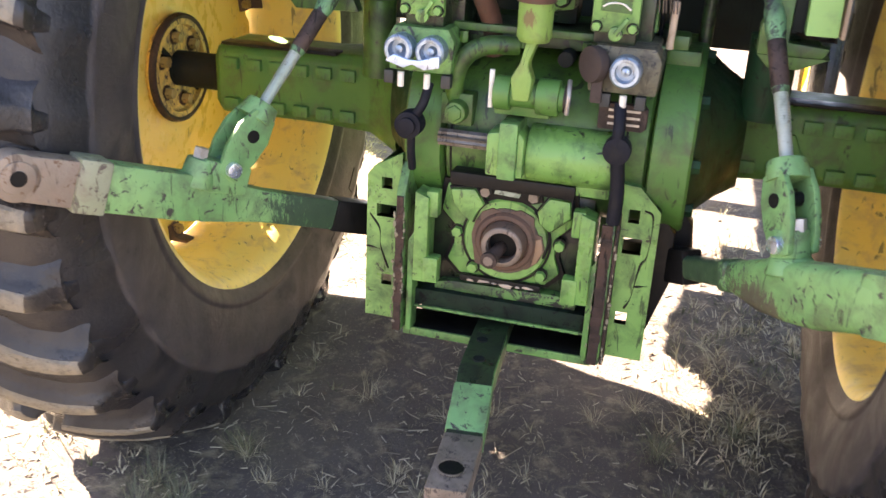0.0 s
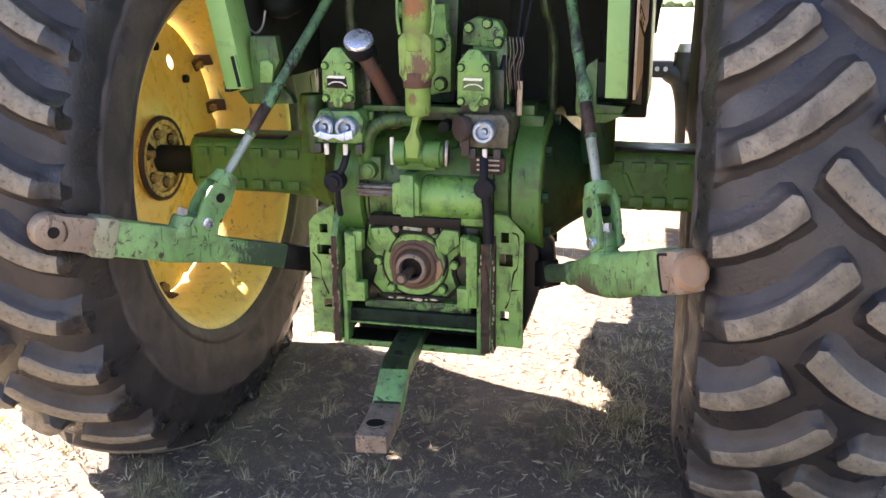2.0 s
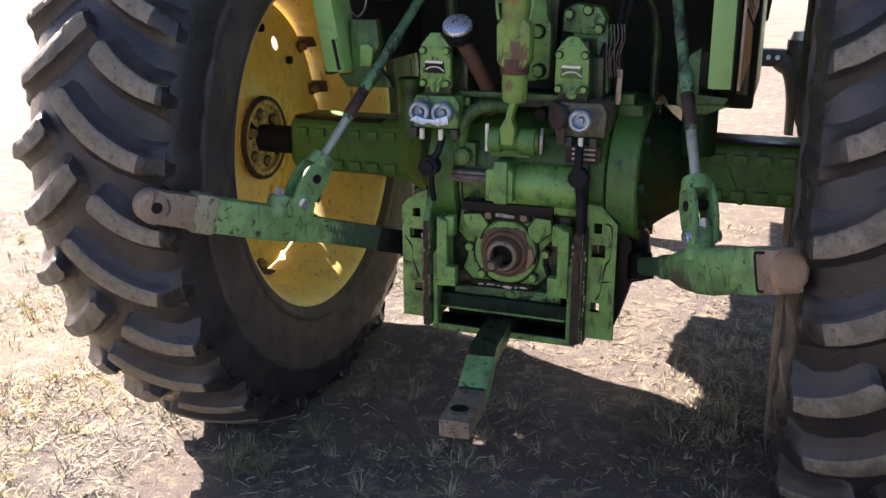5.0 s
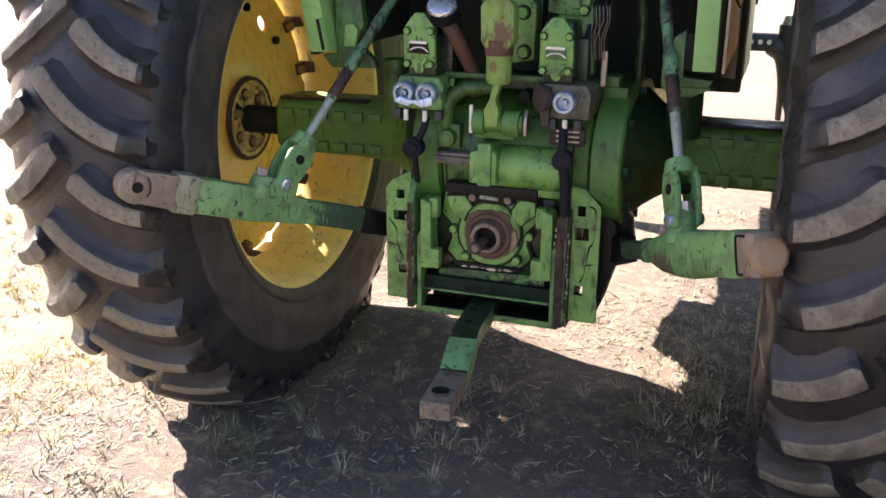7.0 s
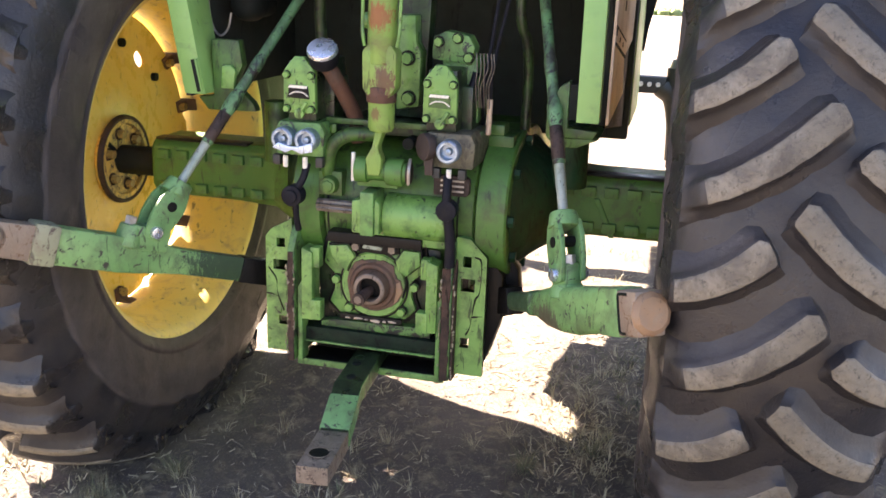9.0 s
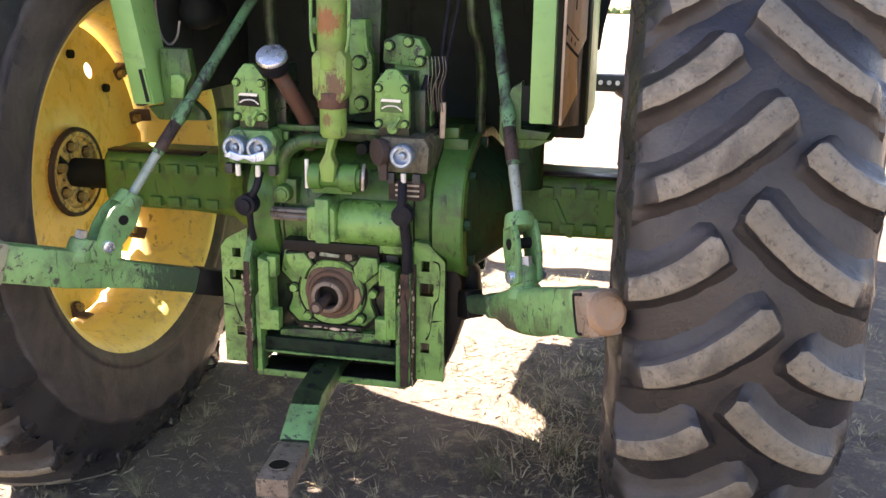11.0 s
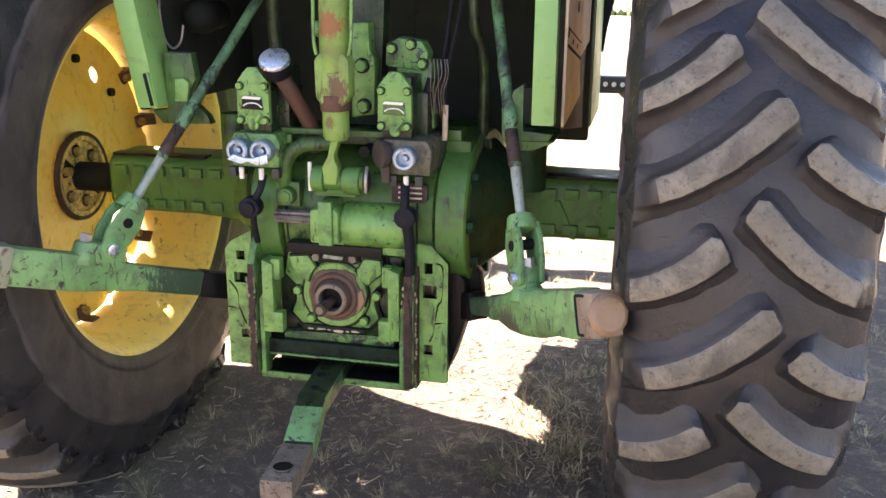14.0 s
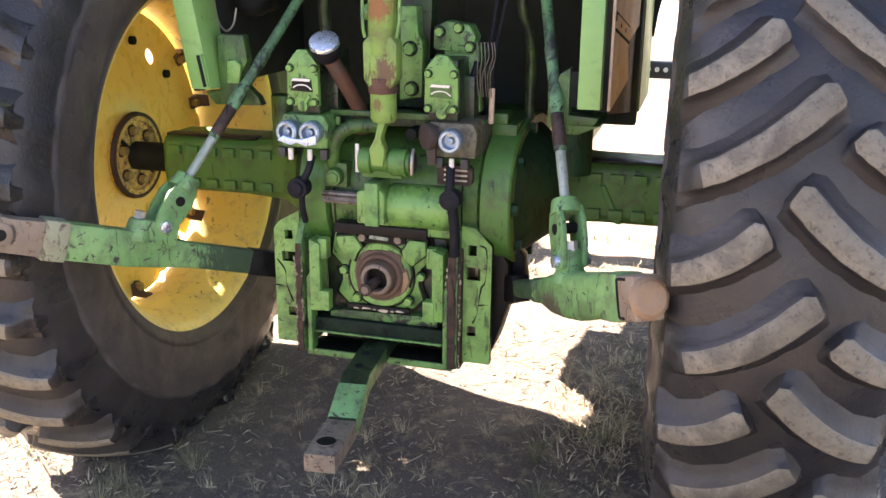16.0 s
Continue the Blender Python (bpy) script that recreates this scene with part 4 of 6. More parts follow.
for side, plate, xw in ((-1, plate_l, -0.198), (1, plate_r, 0.201)):
    bm = bmesh.new()
    prism(bm, [(-0.055, 0.444), (-0.055, 0.735), (-0.02, 0.79), (0.16, 0.84), (0.16, 0.444)], "x", xw - 0.009, xw + 0.009)
    part("web", bm, GREEN_SHAB, plate, bevel=0.003)
    bm = bmesh.new()
    z = 0.446
    while z < 0.725:
        h = random.uniform(0.012, 0.026)
        w = random.uniform(0.014, 0.018) if side < 0 else random.uniform(0.018, 0.022)
        box(bm, (xw - (0.004 if side > 0 else 0.0) + random.uniform(-0.0012, 0.0012), -0.0565, z + h / 2), (w, 0.006, h + 0.002))
        z += h
    part("rusty_edge", bm, EDGERUST, plate, "dark rusty plate edge", bevel=0.0025)
    if side > 0:
        bm = bmesh.new()
        prism(bm, [(-0.050, 0.444), (-0.050, 0.70), (-0.02, 0.76), (0.10, 0.79), (0.10, 0.444)], "x", xw + 0.0095, xw + 0.0165)
        part("second_web", bm, EDGERUST, plate, "thin rusty plate beside the first", bevel=0.002)
    bm = bmesh.new()
    xc = xw + (0.0145 if side > 0 else -0.0085)
    ragged(bm, 0.448, 0.705, lambda v: (xc + 0.002 * math.sin(v * 60), -0.0515 if side > 0 else -0.0605, v), 0.006, 0.010, 0.28, 70 + side)
    tagged(part("flaked_paint", bm, CHIP, plate, "pale flakes of bare metal along the edge"), kind="stuff")
    bm = bmesh.new()
    ragged(bm, 0.448, 0.70, lambda v: (xw + (-0.0165 if side > 0 else 0.0095), -0.0605, v), 0.004, 0.008, 0.5, 80 + side)
    tagged(part("flaked_paint", bm, CHIP, plate, "pale flakes of bare metal along the edge"), kind="stuff")
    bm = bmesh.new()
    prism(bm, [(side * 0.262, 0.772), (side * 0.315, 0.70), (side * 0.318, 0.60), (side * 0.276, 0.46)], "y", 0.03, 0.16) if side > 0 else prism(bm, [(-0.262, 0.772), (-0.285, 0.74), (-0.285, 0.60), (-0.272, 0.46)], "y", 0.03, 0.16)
    # right gusset is black, the left one dark green
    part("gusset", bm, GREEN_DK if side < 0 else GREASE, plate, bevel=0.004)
    bm = bmesh.new()
    xi = side * 0.158 + 0.003
    lowest = ENDL if side < 0 else ENDR
    prism(bm, [(xi - 0.014, lowest), (xi + 0.014, lowest), (xi + 0.014, 0.735), (xi - 0.014, 0.745)], "y", -0.058, -0.005)
    part("inner_bar", bm, GREEN, plate, bevel=0.004)
    bm = bmesh.new()
    prism(bm, [(xw - side * 0.022 - 0.006, 0.446), (xw - side * 0.022 + 0.006, 0.446), (xw - side * 0.022 + 0.006, 0.66), (xw - side * 0.022 - 0.006, 0.64)], "y", -0.050, -0.01)
    part("web_strip", bm, GREEN_SHAB, plate, bevel=0.003)
    for pts in SEAMS[side]:
        bm = bmesh.new()
        pipe(bm, bend([(x + 0.002 * math.sin(90 * z), -0.0262, z) for x, z in pts], 4), [0.0015 + 0.0010 * math.sin(7 * k) for k in range(4 * len(pts) - 3)], 6)
        part("seam", bm, GREASE, plate, "thin dark crack in the paint")
    for dx, y, z, w in ((0.022, -0.045, 0.588, 0.030), (0.018, -0.035, 0.720, 0.024)):
        bm = bmesh.new()
        box(bm, (xi - side * dx, y, z), (w, 0.03, 0.052))
        part("stop_block", bm, GREEN, plate, bevel=0.004)

# near-black green with little gloss over the whole bar
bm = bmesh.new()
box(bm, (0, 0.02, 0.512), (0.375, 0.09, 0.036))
cross = part("cross_bar", bm, DULLBLACK, tractor, "scuffed green cross bar of the drawbar frame", bevel=0.005)
bm = bmesh.new()
prism(bm, [(-0.135, 0.53), (0.150, 0.53), (0.150, 0.548), (0.110, 0.556), (-0.100, 0.552), (-0.135, 0.545)], "y", -0.012, 0.05)
part("cross_plate", bm, OILGREEN, cross, "shabby green upper plate", bevel=0.004)
bm = bmesh.new()
box(bm, (0, -0.027, 0.4925), (0.372, 0.006, 0.005))
ragged(bm, -0.182, 0.182, lambda v: (v, -0.0295, 0.4925), 0.007, 0.022, 0.35, 91)
part("worn_edge", bm, GREEN_SHAB, cross, "green paint left along the edge", bevel=0.002)
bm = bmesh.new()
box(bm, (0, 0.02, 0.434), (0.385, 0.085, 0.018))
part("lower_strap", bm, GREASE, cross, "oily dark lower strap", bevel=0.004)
bm = bmesh.new()
box(bm, (0, -0.026, 0.434), (0.385, 0.006, 0.017))
part("strap_edge", bm, GREEN_SHAB, cross, "green front edge of the strap", bevel=0.002)

# black sheet added to stand in for the shade behind the frame
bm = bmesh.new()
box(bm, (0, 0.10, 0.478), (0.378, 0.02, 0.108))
part("frame_shade_sheet", bm, FLATBLACK, cross, "black sheet for the shade behind the frame", bevel=0.003)

# -- drawbar --
bm = bmesh.new()
track = [(-0.03, 0.55, 0.455), (-0.006, -0.05, 0.455), (0.004, -0.20, 0.452), (0.012, -0.27, 0.420), (0.018, -0.33, 0.395), (0.024, -0.395, 0.395), (0.030, -0.485, 0.395)]
rings = []
for (x, y, z), w in zip(track, (0.033, 0.033, 0.033, 0.032, 0.032, 0.032, 0.032)):
    rings.append([bm.verts.new((x + sx * w, y + 0.004 * sx, z + sz * 0.020)) for sx, sz in ((-1, -1), (1, -1), (1, 1), (-1, 1))])
for a, b in zip(rings, rings[1:]):
    for i in range(4):
        bm.faces.new((a[i], a[(i + 1) % 4], b[(i + 1) % 4], b[i]))
bm.faces.new(rings[0])
bm.faces.new(rings[-1][::-1])
drawbar = part("drawbar", bm, GRIMESHADE, tractor, "steel drawbar with a pin hole, green paint left on its bend", bevel=0.004)


def sleeve(stops, grow):
    bm = bmesh.new()
    rings = [[bm.verts.new((x + sx * (0.033 + grow), y + 0.004 * sx, z + sz * (0.020 + grow))) for sx, sz in ((-1, -1), (1, -1), (1, 1), (-1, 1))] for x, y, z in stops]
    for a, b in zip(rings, rings[1:]):
        for i in range(4):
            bm.faces.new((a[i], a[(i + 1) % 4], b[(i + 1) % 4], b[i]))
    bm.faces.new(rings[0])
    bm.faces.new(rings[-1][::-1])
    return bm


part("painted_bend", sleeve([(0.0075, -0.230, 0.4383), (0.012, -0.27, 0.420), (0.017, -0.322, 0.3975)], 0.0015), TEAL, drawbar, "pale green paint on the bend", bevel=0.003)
part("drawbar_eye", sleeve([(0.0175, -0.327, 0.3955), (0.0205, -0.36, 0.395), (0.030, -0.488, 0.395)], 0.001), EYESTEEL, drawbar, "bare brown steel eye", bevel=0.004)
side_pts = [(0.028, -0.055, 0.455), (0.037, -0.20, 0.452), (0.0405, -0.235, 0.436)]
bm = bmesh.new()
rings = [[bm.verts.new((x + sx, y, z + sz * 0.0195)) for sx, sz in ((0.0, -1), (0.0022, -1), (0.0022, 1), (0.0, 1))] for x, y, z in side_pts]
for a, b in zip(rings, rings[1:]):
    for i in range(4):
        bm.faces.new((a[i], a[(i + 1) % 4], b[(i + 1) % 4], b[i]))
bm.faces.new(rings[0])
bm.faces.new(rings[-1][::-1])
part("painted_flank", bm, GREEN_SHAB, drawbar, "shabby green paint on the bar's flank")
bm = bmesh.new()
spin(bm, [(0.0, 0.024), (0.0, 0.021), (-0.002, 0.021), (-0.002, 0.024)], 32, "y")
ob = part("hole_rim", bm, EYESTEEL, drawbar)
ob.matrix_basis = Matrix.Translation((0.024, -0.432, 0.4180)) @ Matrix.Rotation(radians(-90), 4, "X")
# black plug painted for the shade down the pin hole
bm = bmesh.new()
rod(bm, (0.024, -0.432, 0.40), (0.024, -0.432, 0.4170), 0.0225, seg=28)
part("pin_hole", bm, GREASE, drawbar, "dark pin hole")
# black discs stand in for the shaded bolt holes of the bar
for x, y in ((-0.012, -0.09), (0.0, -0.165)):
    bm = bmesh.new()
    rod(bm, (x, y, 0.47), (x, y, 0.4760), 0.011, seg=20)
    part("bolt_hole", bm, FLATBLACK, drawbar)

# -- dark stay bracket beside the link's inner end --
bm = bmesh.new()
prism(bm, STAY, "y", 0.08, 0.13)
part("stay_bracket", bm, GREASE, tractor, "black stay bracket", bevel=0.008)

# -- lower links, lift rods --
def lower_link(side):
    p0 = Vector((side * 0.235, 0.175, 0.588))
    p1 = Vector((-0.690, -0.502, 0.838)) if side < 0 else Vector((0.672, -0.470, 0.826))
    d = (p1 - p0).normalized()
    flat = Vector((d.y, -d.x, 0)).normalized()
    up = flat.cross(d)
    up = up if up.z > 0 else -up
    def at(s):
        return p0 + (p1 - p0) * s
    def bar(bm, s0, s1, h0, h1, th, lift=0.0):
        vs = []
        for s, h in ((s0, h0), (s1, h1)):
            c = at(s) + up * lift
            vs += [bm.verts.new(c + flat * th * a + up * h * b) for a, b in ((-1, -1), (1, -1), (1, 1), (-1, 1))]
        a, b = vs[:4], vs[4:]
        for i in range(4):
            bm.faces.new((a[i], a[(i + 1) % 4], b[(i + 1) % 4], b[i]))
        bm.faces.new(a)
        bm.faces.new(b[::-1])
    bm = bmesh.new()
    rings = []
    if side < 0:
        sec = [(-1, -1), (1, -1), (1, 1), (-1, 1)]
        stations = ((0.22, 0.031, 0.017, 0), (0.47, 0.031, 0.018, 0), (0.60, 0.040, 0.021, 0), (0.66, 0.043, 0.023, 0), (0.86, 0.042, 0.023, 0))
    else:
        # a round forged arm that swells under the lift rod
        sec = [(math.copysign(abs(math.cos(a)) ** 0.5, math.cos(a)), math.copysign(abs(math.sin(a)) ** 0.5, math.sin(a))) for a in (2 * math.pi * (k + 0.5) / 16 for k in range(16))]
        stations = ((0.22, 0.022, 0.021, 0), (0.405, 0.023, 0.021, 0), (0.41, 0.029, 0.026, 0), (0.435, 0.029, 0.026, 0), (0.44, 0.025, 0.023, 0), (0.49, 0.034, 0.028, -0.001), (0.54, 0.043, 0.032, -0.004), (0.62, 0.049, 0.034, -0.006), (0.70, 0.050, 0.034, -0.006), (0.80, 0.046, 0.032, -0.001), (0.86, 0.045, 0.031, 0))
    for t, h, th, drop in stations:
        rings.append([bm.verts.new(at(t) + flat * th * a + up * (h * b + drop)) for a, b in sec])
    for a, b in zip(rings, rings[1:]):
        for i in range(len(sec)):
            bm.faces.new((a[i], a[(i + 1) % len(sec)], b[(i + 1) % len(sec)], b[i]))
    bm.faces.new(rings[0])
    bm.faces.new(rings[-1][::-1])
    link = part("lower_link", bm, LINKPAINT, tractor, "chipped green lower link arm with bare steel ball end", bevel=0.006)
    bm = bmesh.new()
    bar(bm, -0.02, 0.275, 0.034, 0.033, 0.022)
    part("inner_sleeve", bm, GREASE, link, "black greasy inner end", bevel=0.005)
    bm = bmesh.new()
    bar(bm, 0.83, 0.895 if side < 0 else 0.922, 0.046, 0.046, 0.030)
    part("collar", bm, COLLARPAINT if side < 0 else TEAL, link, "worn pale green collar", bevel=0.006)
    if side < 0:
        bm = bmesh.new()
        bar(bm, 0.89, 0.985, 0.040, 0.038, 0.024)
        c = at(1.0)
        rod(bm, c - flat * 0.024, c + flat * 0.024, 0.040, seg=36)
        ball = part("ball_end", bm, LINKEND, link, "bare brown steel ball end", bevel=0.005)
        bm = bmesh.new()
        rod(bm, c - flat * 0.0265, c + flat * 0.0265, 0.028, seg=28)
        part("ball", bm, LINKEND, link, bevel=0.003)
        bm = bmesh.new()
        rod(bm, c - flat * 0.028, c + flat * 0.028, 0.013, seg=24)
        part("ball_bore", bm, GREASE, link)
    else:
        bm = bmesh.new()
        bar(bm, 0.915, 1.000, 0.043, 0.042, 0.030)
        ball = part("ball_end", bm, LINKEND, link, "bare brown steel link end", bevel=0.007)
        bm = bmesh.new()
        loop = [(0.965, 0.036), (0.934, 0.036), (0.927, 0.028), (0.927, -0.028), (0.934, -0.036), (0.950, -0.036)]
        pipe(bm, bend([at(a) + flat * 0.0305 + up * b for a, b in loop], 3), 0.0028, 6)
        part("groove", bm, FLATBLACK, link, "dark seam round the link end")
        bm = bmesh.new()
        for s0, s1, r0, r1 in ((0.997, 1.001, 0.038, 0.0415), (1.001, 1.007, 0.0415, 0.039), (1.007, 1.012, 0.039, 0.031)):
            rod(bm, at(s0), at(s1), r0, r1, seg=12)
        bmesh.ops.remove_doubles(bm, verts=bm.verts, dist=0.0004)
        part("end_cap", bm, RUSTTAN, link, "rounded rust-tinged end cap", smooth=18)
    # raised boss that carries the lift rod fork
    s = 0.59 if side < 0 else 0.58
    bm = bmesh.new()
    if side < 0:
        rod(bm, at(s + 0.045) + up * 0.02, at(s + 0.045) + up * 0.072, 0.034, 0.026, seg=18)
        bar(bm, s - 0.06, s + 0.05, 0.026, 0.030, 0.026, 0.045)
    else:
        rod(bm, at(s + 0.03) + up * 0.02, at(s + 0.03) + up * 0.048, 0.042, 0.032, seg=24)
        rod(bm, at(s + 0.03) + up * 0.046, at(s + 0.03) + up * 0.092, 0.031, 0.029, seg=24)
    part("boss", bm, TEAL, link, bevel=0.006)
    bm = bmesh.new()
    lift_by = 0.0 if side < 0 else 0.018
    rod(bm, at(s + 0.05) + up * (0.070 + lift_by), at(s + 0.05) + up * (0.090 + lift_by), 0.014, seg=6)
    part("boss_bolt", bm, STEEL, link)
    return link, at(s) + up * 0.085, flat


def lift_rod(low, kink, top, flat, side):
    low, kink, top = Vector(low), Vector(kink), Vector(top)
    d = (kink - low).normalized()
    across = flat
    bm = bmesh.new()
    for o in (-0.024, 0.024):
        pts = []
        for a, w in ((-0.02, 0.020), (0.03, 0.034), (0.075, 0.036), (0.115, 0.024)):
            pts.append((low + d * a, w))
        n2 = d.cross(across).normalized()
        ring = [p + n2 * w for p, w in pts] + [p - n2 * w for p, w in pts[::-1]]
        a = [bm.verts.new(q + across * (o - 0.006)) for q in ring]
        b = [bm.verts.new(q + across * (o + 0.006)) for q in ring]
        bm.faces.new(a)
        bm.faces.new(b[::-1])
        for i in range(len(ring)):
            bm.faces.new((a[i], a[(i + 1) % len(ring)], b[(i + 1) % len(ring)], b[i]))
    rod(bm, low + d * 0.10, low + d * 0.135, 0.036, 0.030, seg=20)
    fork = part("lift_fork", bm, TEAL, tractor, "green forked end of the lift rod", bevel=0.004)
    bm = bmesh.new()
    rod(bm, low - across * 0.042, low + across * 0.042, 0.014, seg=20)
    part("fork_pin", bm, CHROME, fork, "bright steel pin", bevel=0.002)
    bm = bmesh.new()
    rod(bm, low + d * 0.07 - across * 0.0315, low + d * 0.07 + across * 0.0315, 0.012, seg=20)
    part("fork_hole", bm, GREASE, fork, "dark spare hole")
    bm = bmesh.new()
    rod(bm, low + d * 0.13, low + d * 0.25, 0.0108, seg=16)
    for k in range(14):
        rod(bm, low + d * (0.185 + k * 0.0045), low + d * (0.1875 + k * 0.0045), 0.0118, seg=16)
    part("lift_screw", bm, PALEROD, tractor, "pale worn lift rod screw")
    bm = bmesh.new()
    e = kink - low
    stops = [(0.245, 0.0125), (0.252, 0.0145), (0.30, 0.0145), (0.302, 0.0130), (e.length - 0.02, 0.0130), (e.length, 0.0165), (e.length + 0.015, 0.0175), (e.length + 0.04, 0.0165), (e.length + 0.05, 0.0135), (e.length + 0.11, 0.0130), (e.length + 0.125, 0.0150), (e.length + 0.15, 0.0148), (e.length + 0.16, 0.0128), ((top - low).length, 0.0128)]
    pipe(bm, [low + d * a for a, _ in stops], [r for _, r in stops], 20)
    bm2 = bmesh.new()
    rod(bm2, low + d * 0.255, low + d * 0.335, 0.0150, seg=18)
    part("rod_sleeve", bm2, SLEEVE, tractor, "rusty brown lift rod sleeve", bevel=0.002)
    part("lift_tube", bm, RODPAINT, tractor, "chipped green lift rod tube", bevel=0.003)


link_l, low_l, flat_l = lower_link(-1)
link_r, low_r, flat_r = lower_link(1)
lift_rod((-0.489, -0.200, 0.794), (-0.374, -0.015, 1.060), (-0.188, 0.283, 1.49), flat_l, -1)
lift_rod((0.495, -0.205, 0.800), (0.424, -0.030, 1.09), (0.325, 0.214, 1.49), flat_r, 1)
# -- top link, folded upright --
bm = bmesh.new()
rod(bm, (0.036, -0.076, 1.055), (0.036, -0.080, 1.20), 0.030, seg=28)
rod(bm, (0.036, -0.076, 1.048), (0.036, -0.076, 1.062), 0.026, 0.030, seg=28)
rod(bm, (0.036, -0.080, 1.20), (0.042, -0.090, 1.50), 0.033, seg=28)
top_link = part("top_link", bm, RUSTPAINT, tractor, "green top link tube folded upright, rust bleeding through", bevel=0.003)
bm = bmesh.new()
rod(bm, (0.036, -0.079, 1.115), (0.036, -0.080, 1.150), 0.0335, seg=28)
rod(bm, (0.036, -0.079, 1.128), (0.036, -0.079, 1.134), 0.0350, seg=28)
part("rust_collar", bm, REDRUST, top_link, "red rusty collar", bevel=0.002)
bm = bmesh.new()
prism(bm, [(-0.002, 1.145), (0.012, 1.125), (0.062, 1.125), (0.078, 1.150), (0.078, 1.225), (0.066, 1.243), (0.008, 1.243), (-0.004, 1.225)], "y", -0.108, -0.058)
part("link_bracket", bm, RUSTPAINT, top_link, bevel=0.017)
for xa, xb in ((-0.002, 0.003), (0.084, 0.077)):
    bm = bmesh.new()
    pipe(bm, bend([(xa, -0.098, 1.50), (xa, -0.104, 1.30), (xa * 0.7 + xb * 0.3, -0.106, 1.262), (xb, -0.104, 1.238)], 5), 0.0040, 8)
    part("link_handle", bm, GREEN, top_link, "thin green locking bail")
bm = bmesh.new()
rod(bm, (0.0, -0.05, 1.29), (-0.015, -0.05, 1.29), 0.018, seg=18)
part("hinge_boss", bm, GREEN, top_link, bevel=0.004)
bm = bmesh.new()
prism(bm, [(0.008, 0.945), (0.038, 0.945), (0.042, 0.985), (0.032, 1.010), (0.046, 1.052), (0.026, 1.055), (0.016, 1.010), (0.002, 0.985)], "y", -0.090, -0.055)
part("link_eye", bm, RUSTPAINT, top_link, "worn bright steel eye", bevel=0.008)
bm = bmesh.new()
rod(bm, (-0.030, -0.058, 0.952), (0.098, -0.058, 0.952), 0.023, seg=28)
rod(bm, (-0.028, -0.058, 0.952), (0.002, -0.058, 0.952), 0.030, seg=28)
rod(bm, (0.048, -0.058, 0.952), (0.088, -0.058, 0.952), 0.032, seg=28)
box(bm, (0.02, 0.0, 0.935), (0.10, 0.10, 0.05))
pin = part("hitch_pin_bracket", bm, GREEN_MD, tractor, "green bracket and cross pin of the top link", bevel=0.004)
bm = bmesh.new()
rod(bm, (-0.034, -0.066, 0.925), (-0.034, -0.066, 0.992), 0.0048, seg=10)
part("split_pin", bm, WHITE, pin, "pale split pin")
bm = bmesh.new()
bm_end = bmesh.new()
rod(bm_end, (0.096, -0.058, 0.952), (0.103, -0.058, 0.952), 0.026, seg=20)
part("pin_washer", bm_end, SLEEVE, pin, "dark oily washer", bevel=0.002)
pipe(bm, bend([(0.102, -0.06, 0.985), (0.106, -0.085, 0.965), (0.104, -0.08, 0.93)], 5), 0.004, 8)
part("linch_pin", bm, STEEL, pin, "bright steel linch pin")
bm = bmesh.new()
prism(bm, [(0.020, 1.075), (0.078, 1.085), (0.080, 1.215), (0.068, 1.235), (0.064, 1.30), (0.024, 1.30)], "y", 0.085, 0.14)
br = part("rear_bracket", bm, GREEN, tractor, "green cast bracket with two large bolts", bevel=0.006)
bolts(BOLT_B, [(0.049, 0.082, 1.200), (0.053, 0.082, 1.105)], br)
bm = bmesh.new()
prism(bm, [(-0.02, 1.05), (0.075, 1.05), (0.09, 1.40), (-0.03, 1.40)], "y", 0.142, 0.20)
part("bracket_block", bm, GRIMESHADE, br, bevel=0.005)

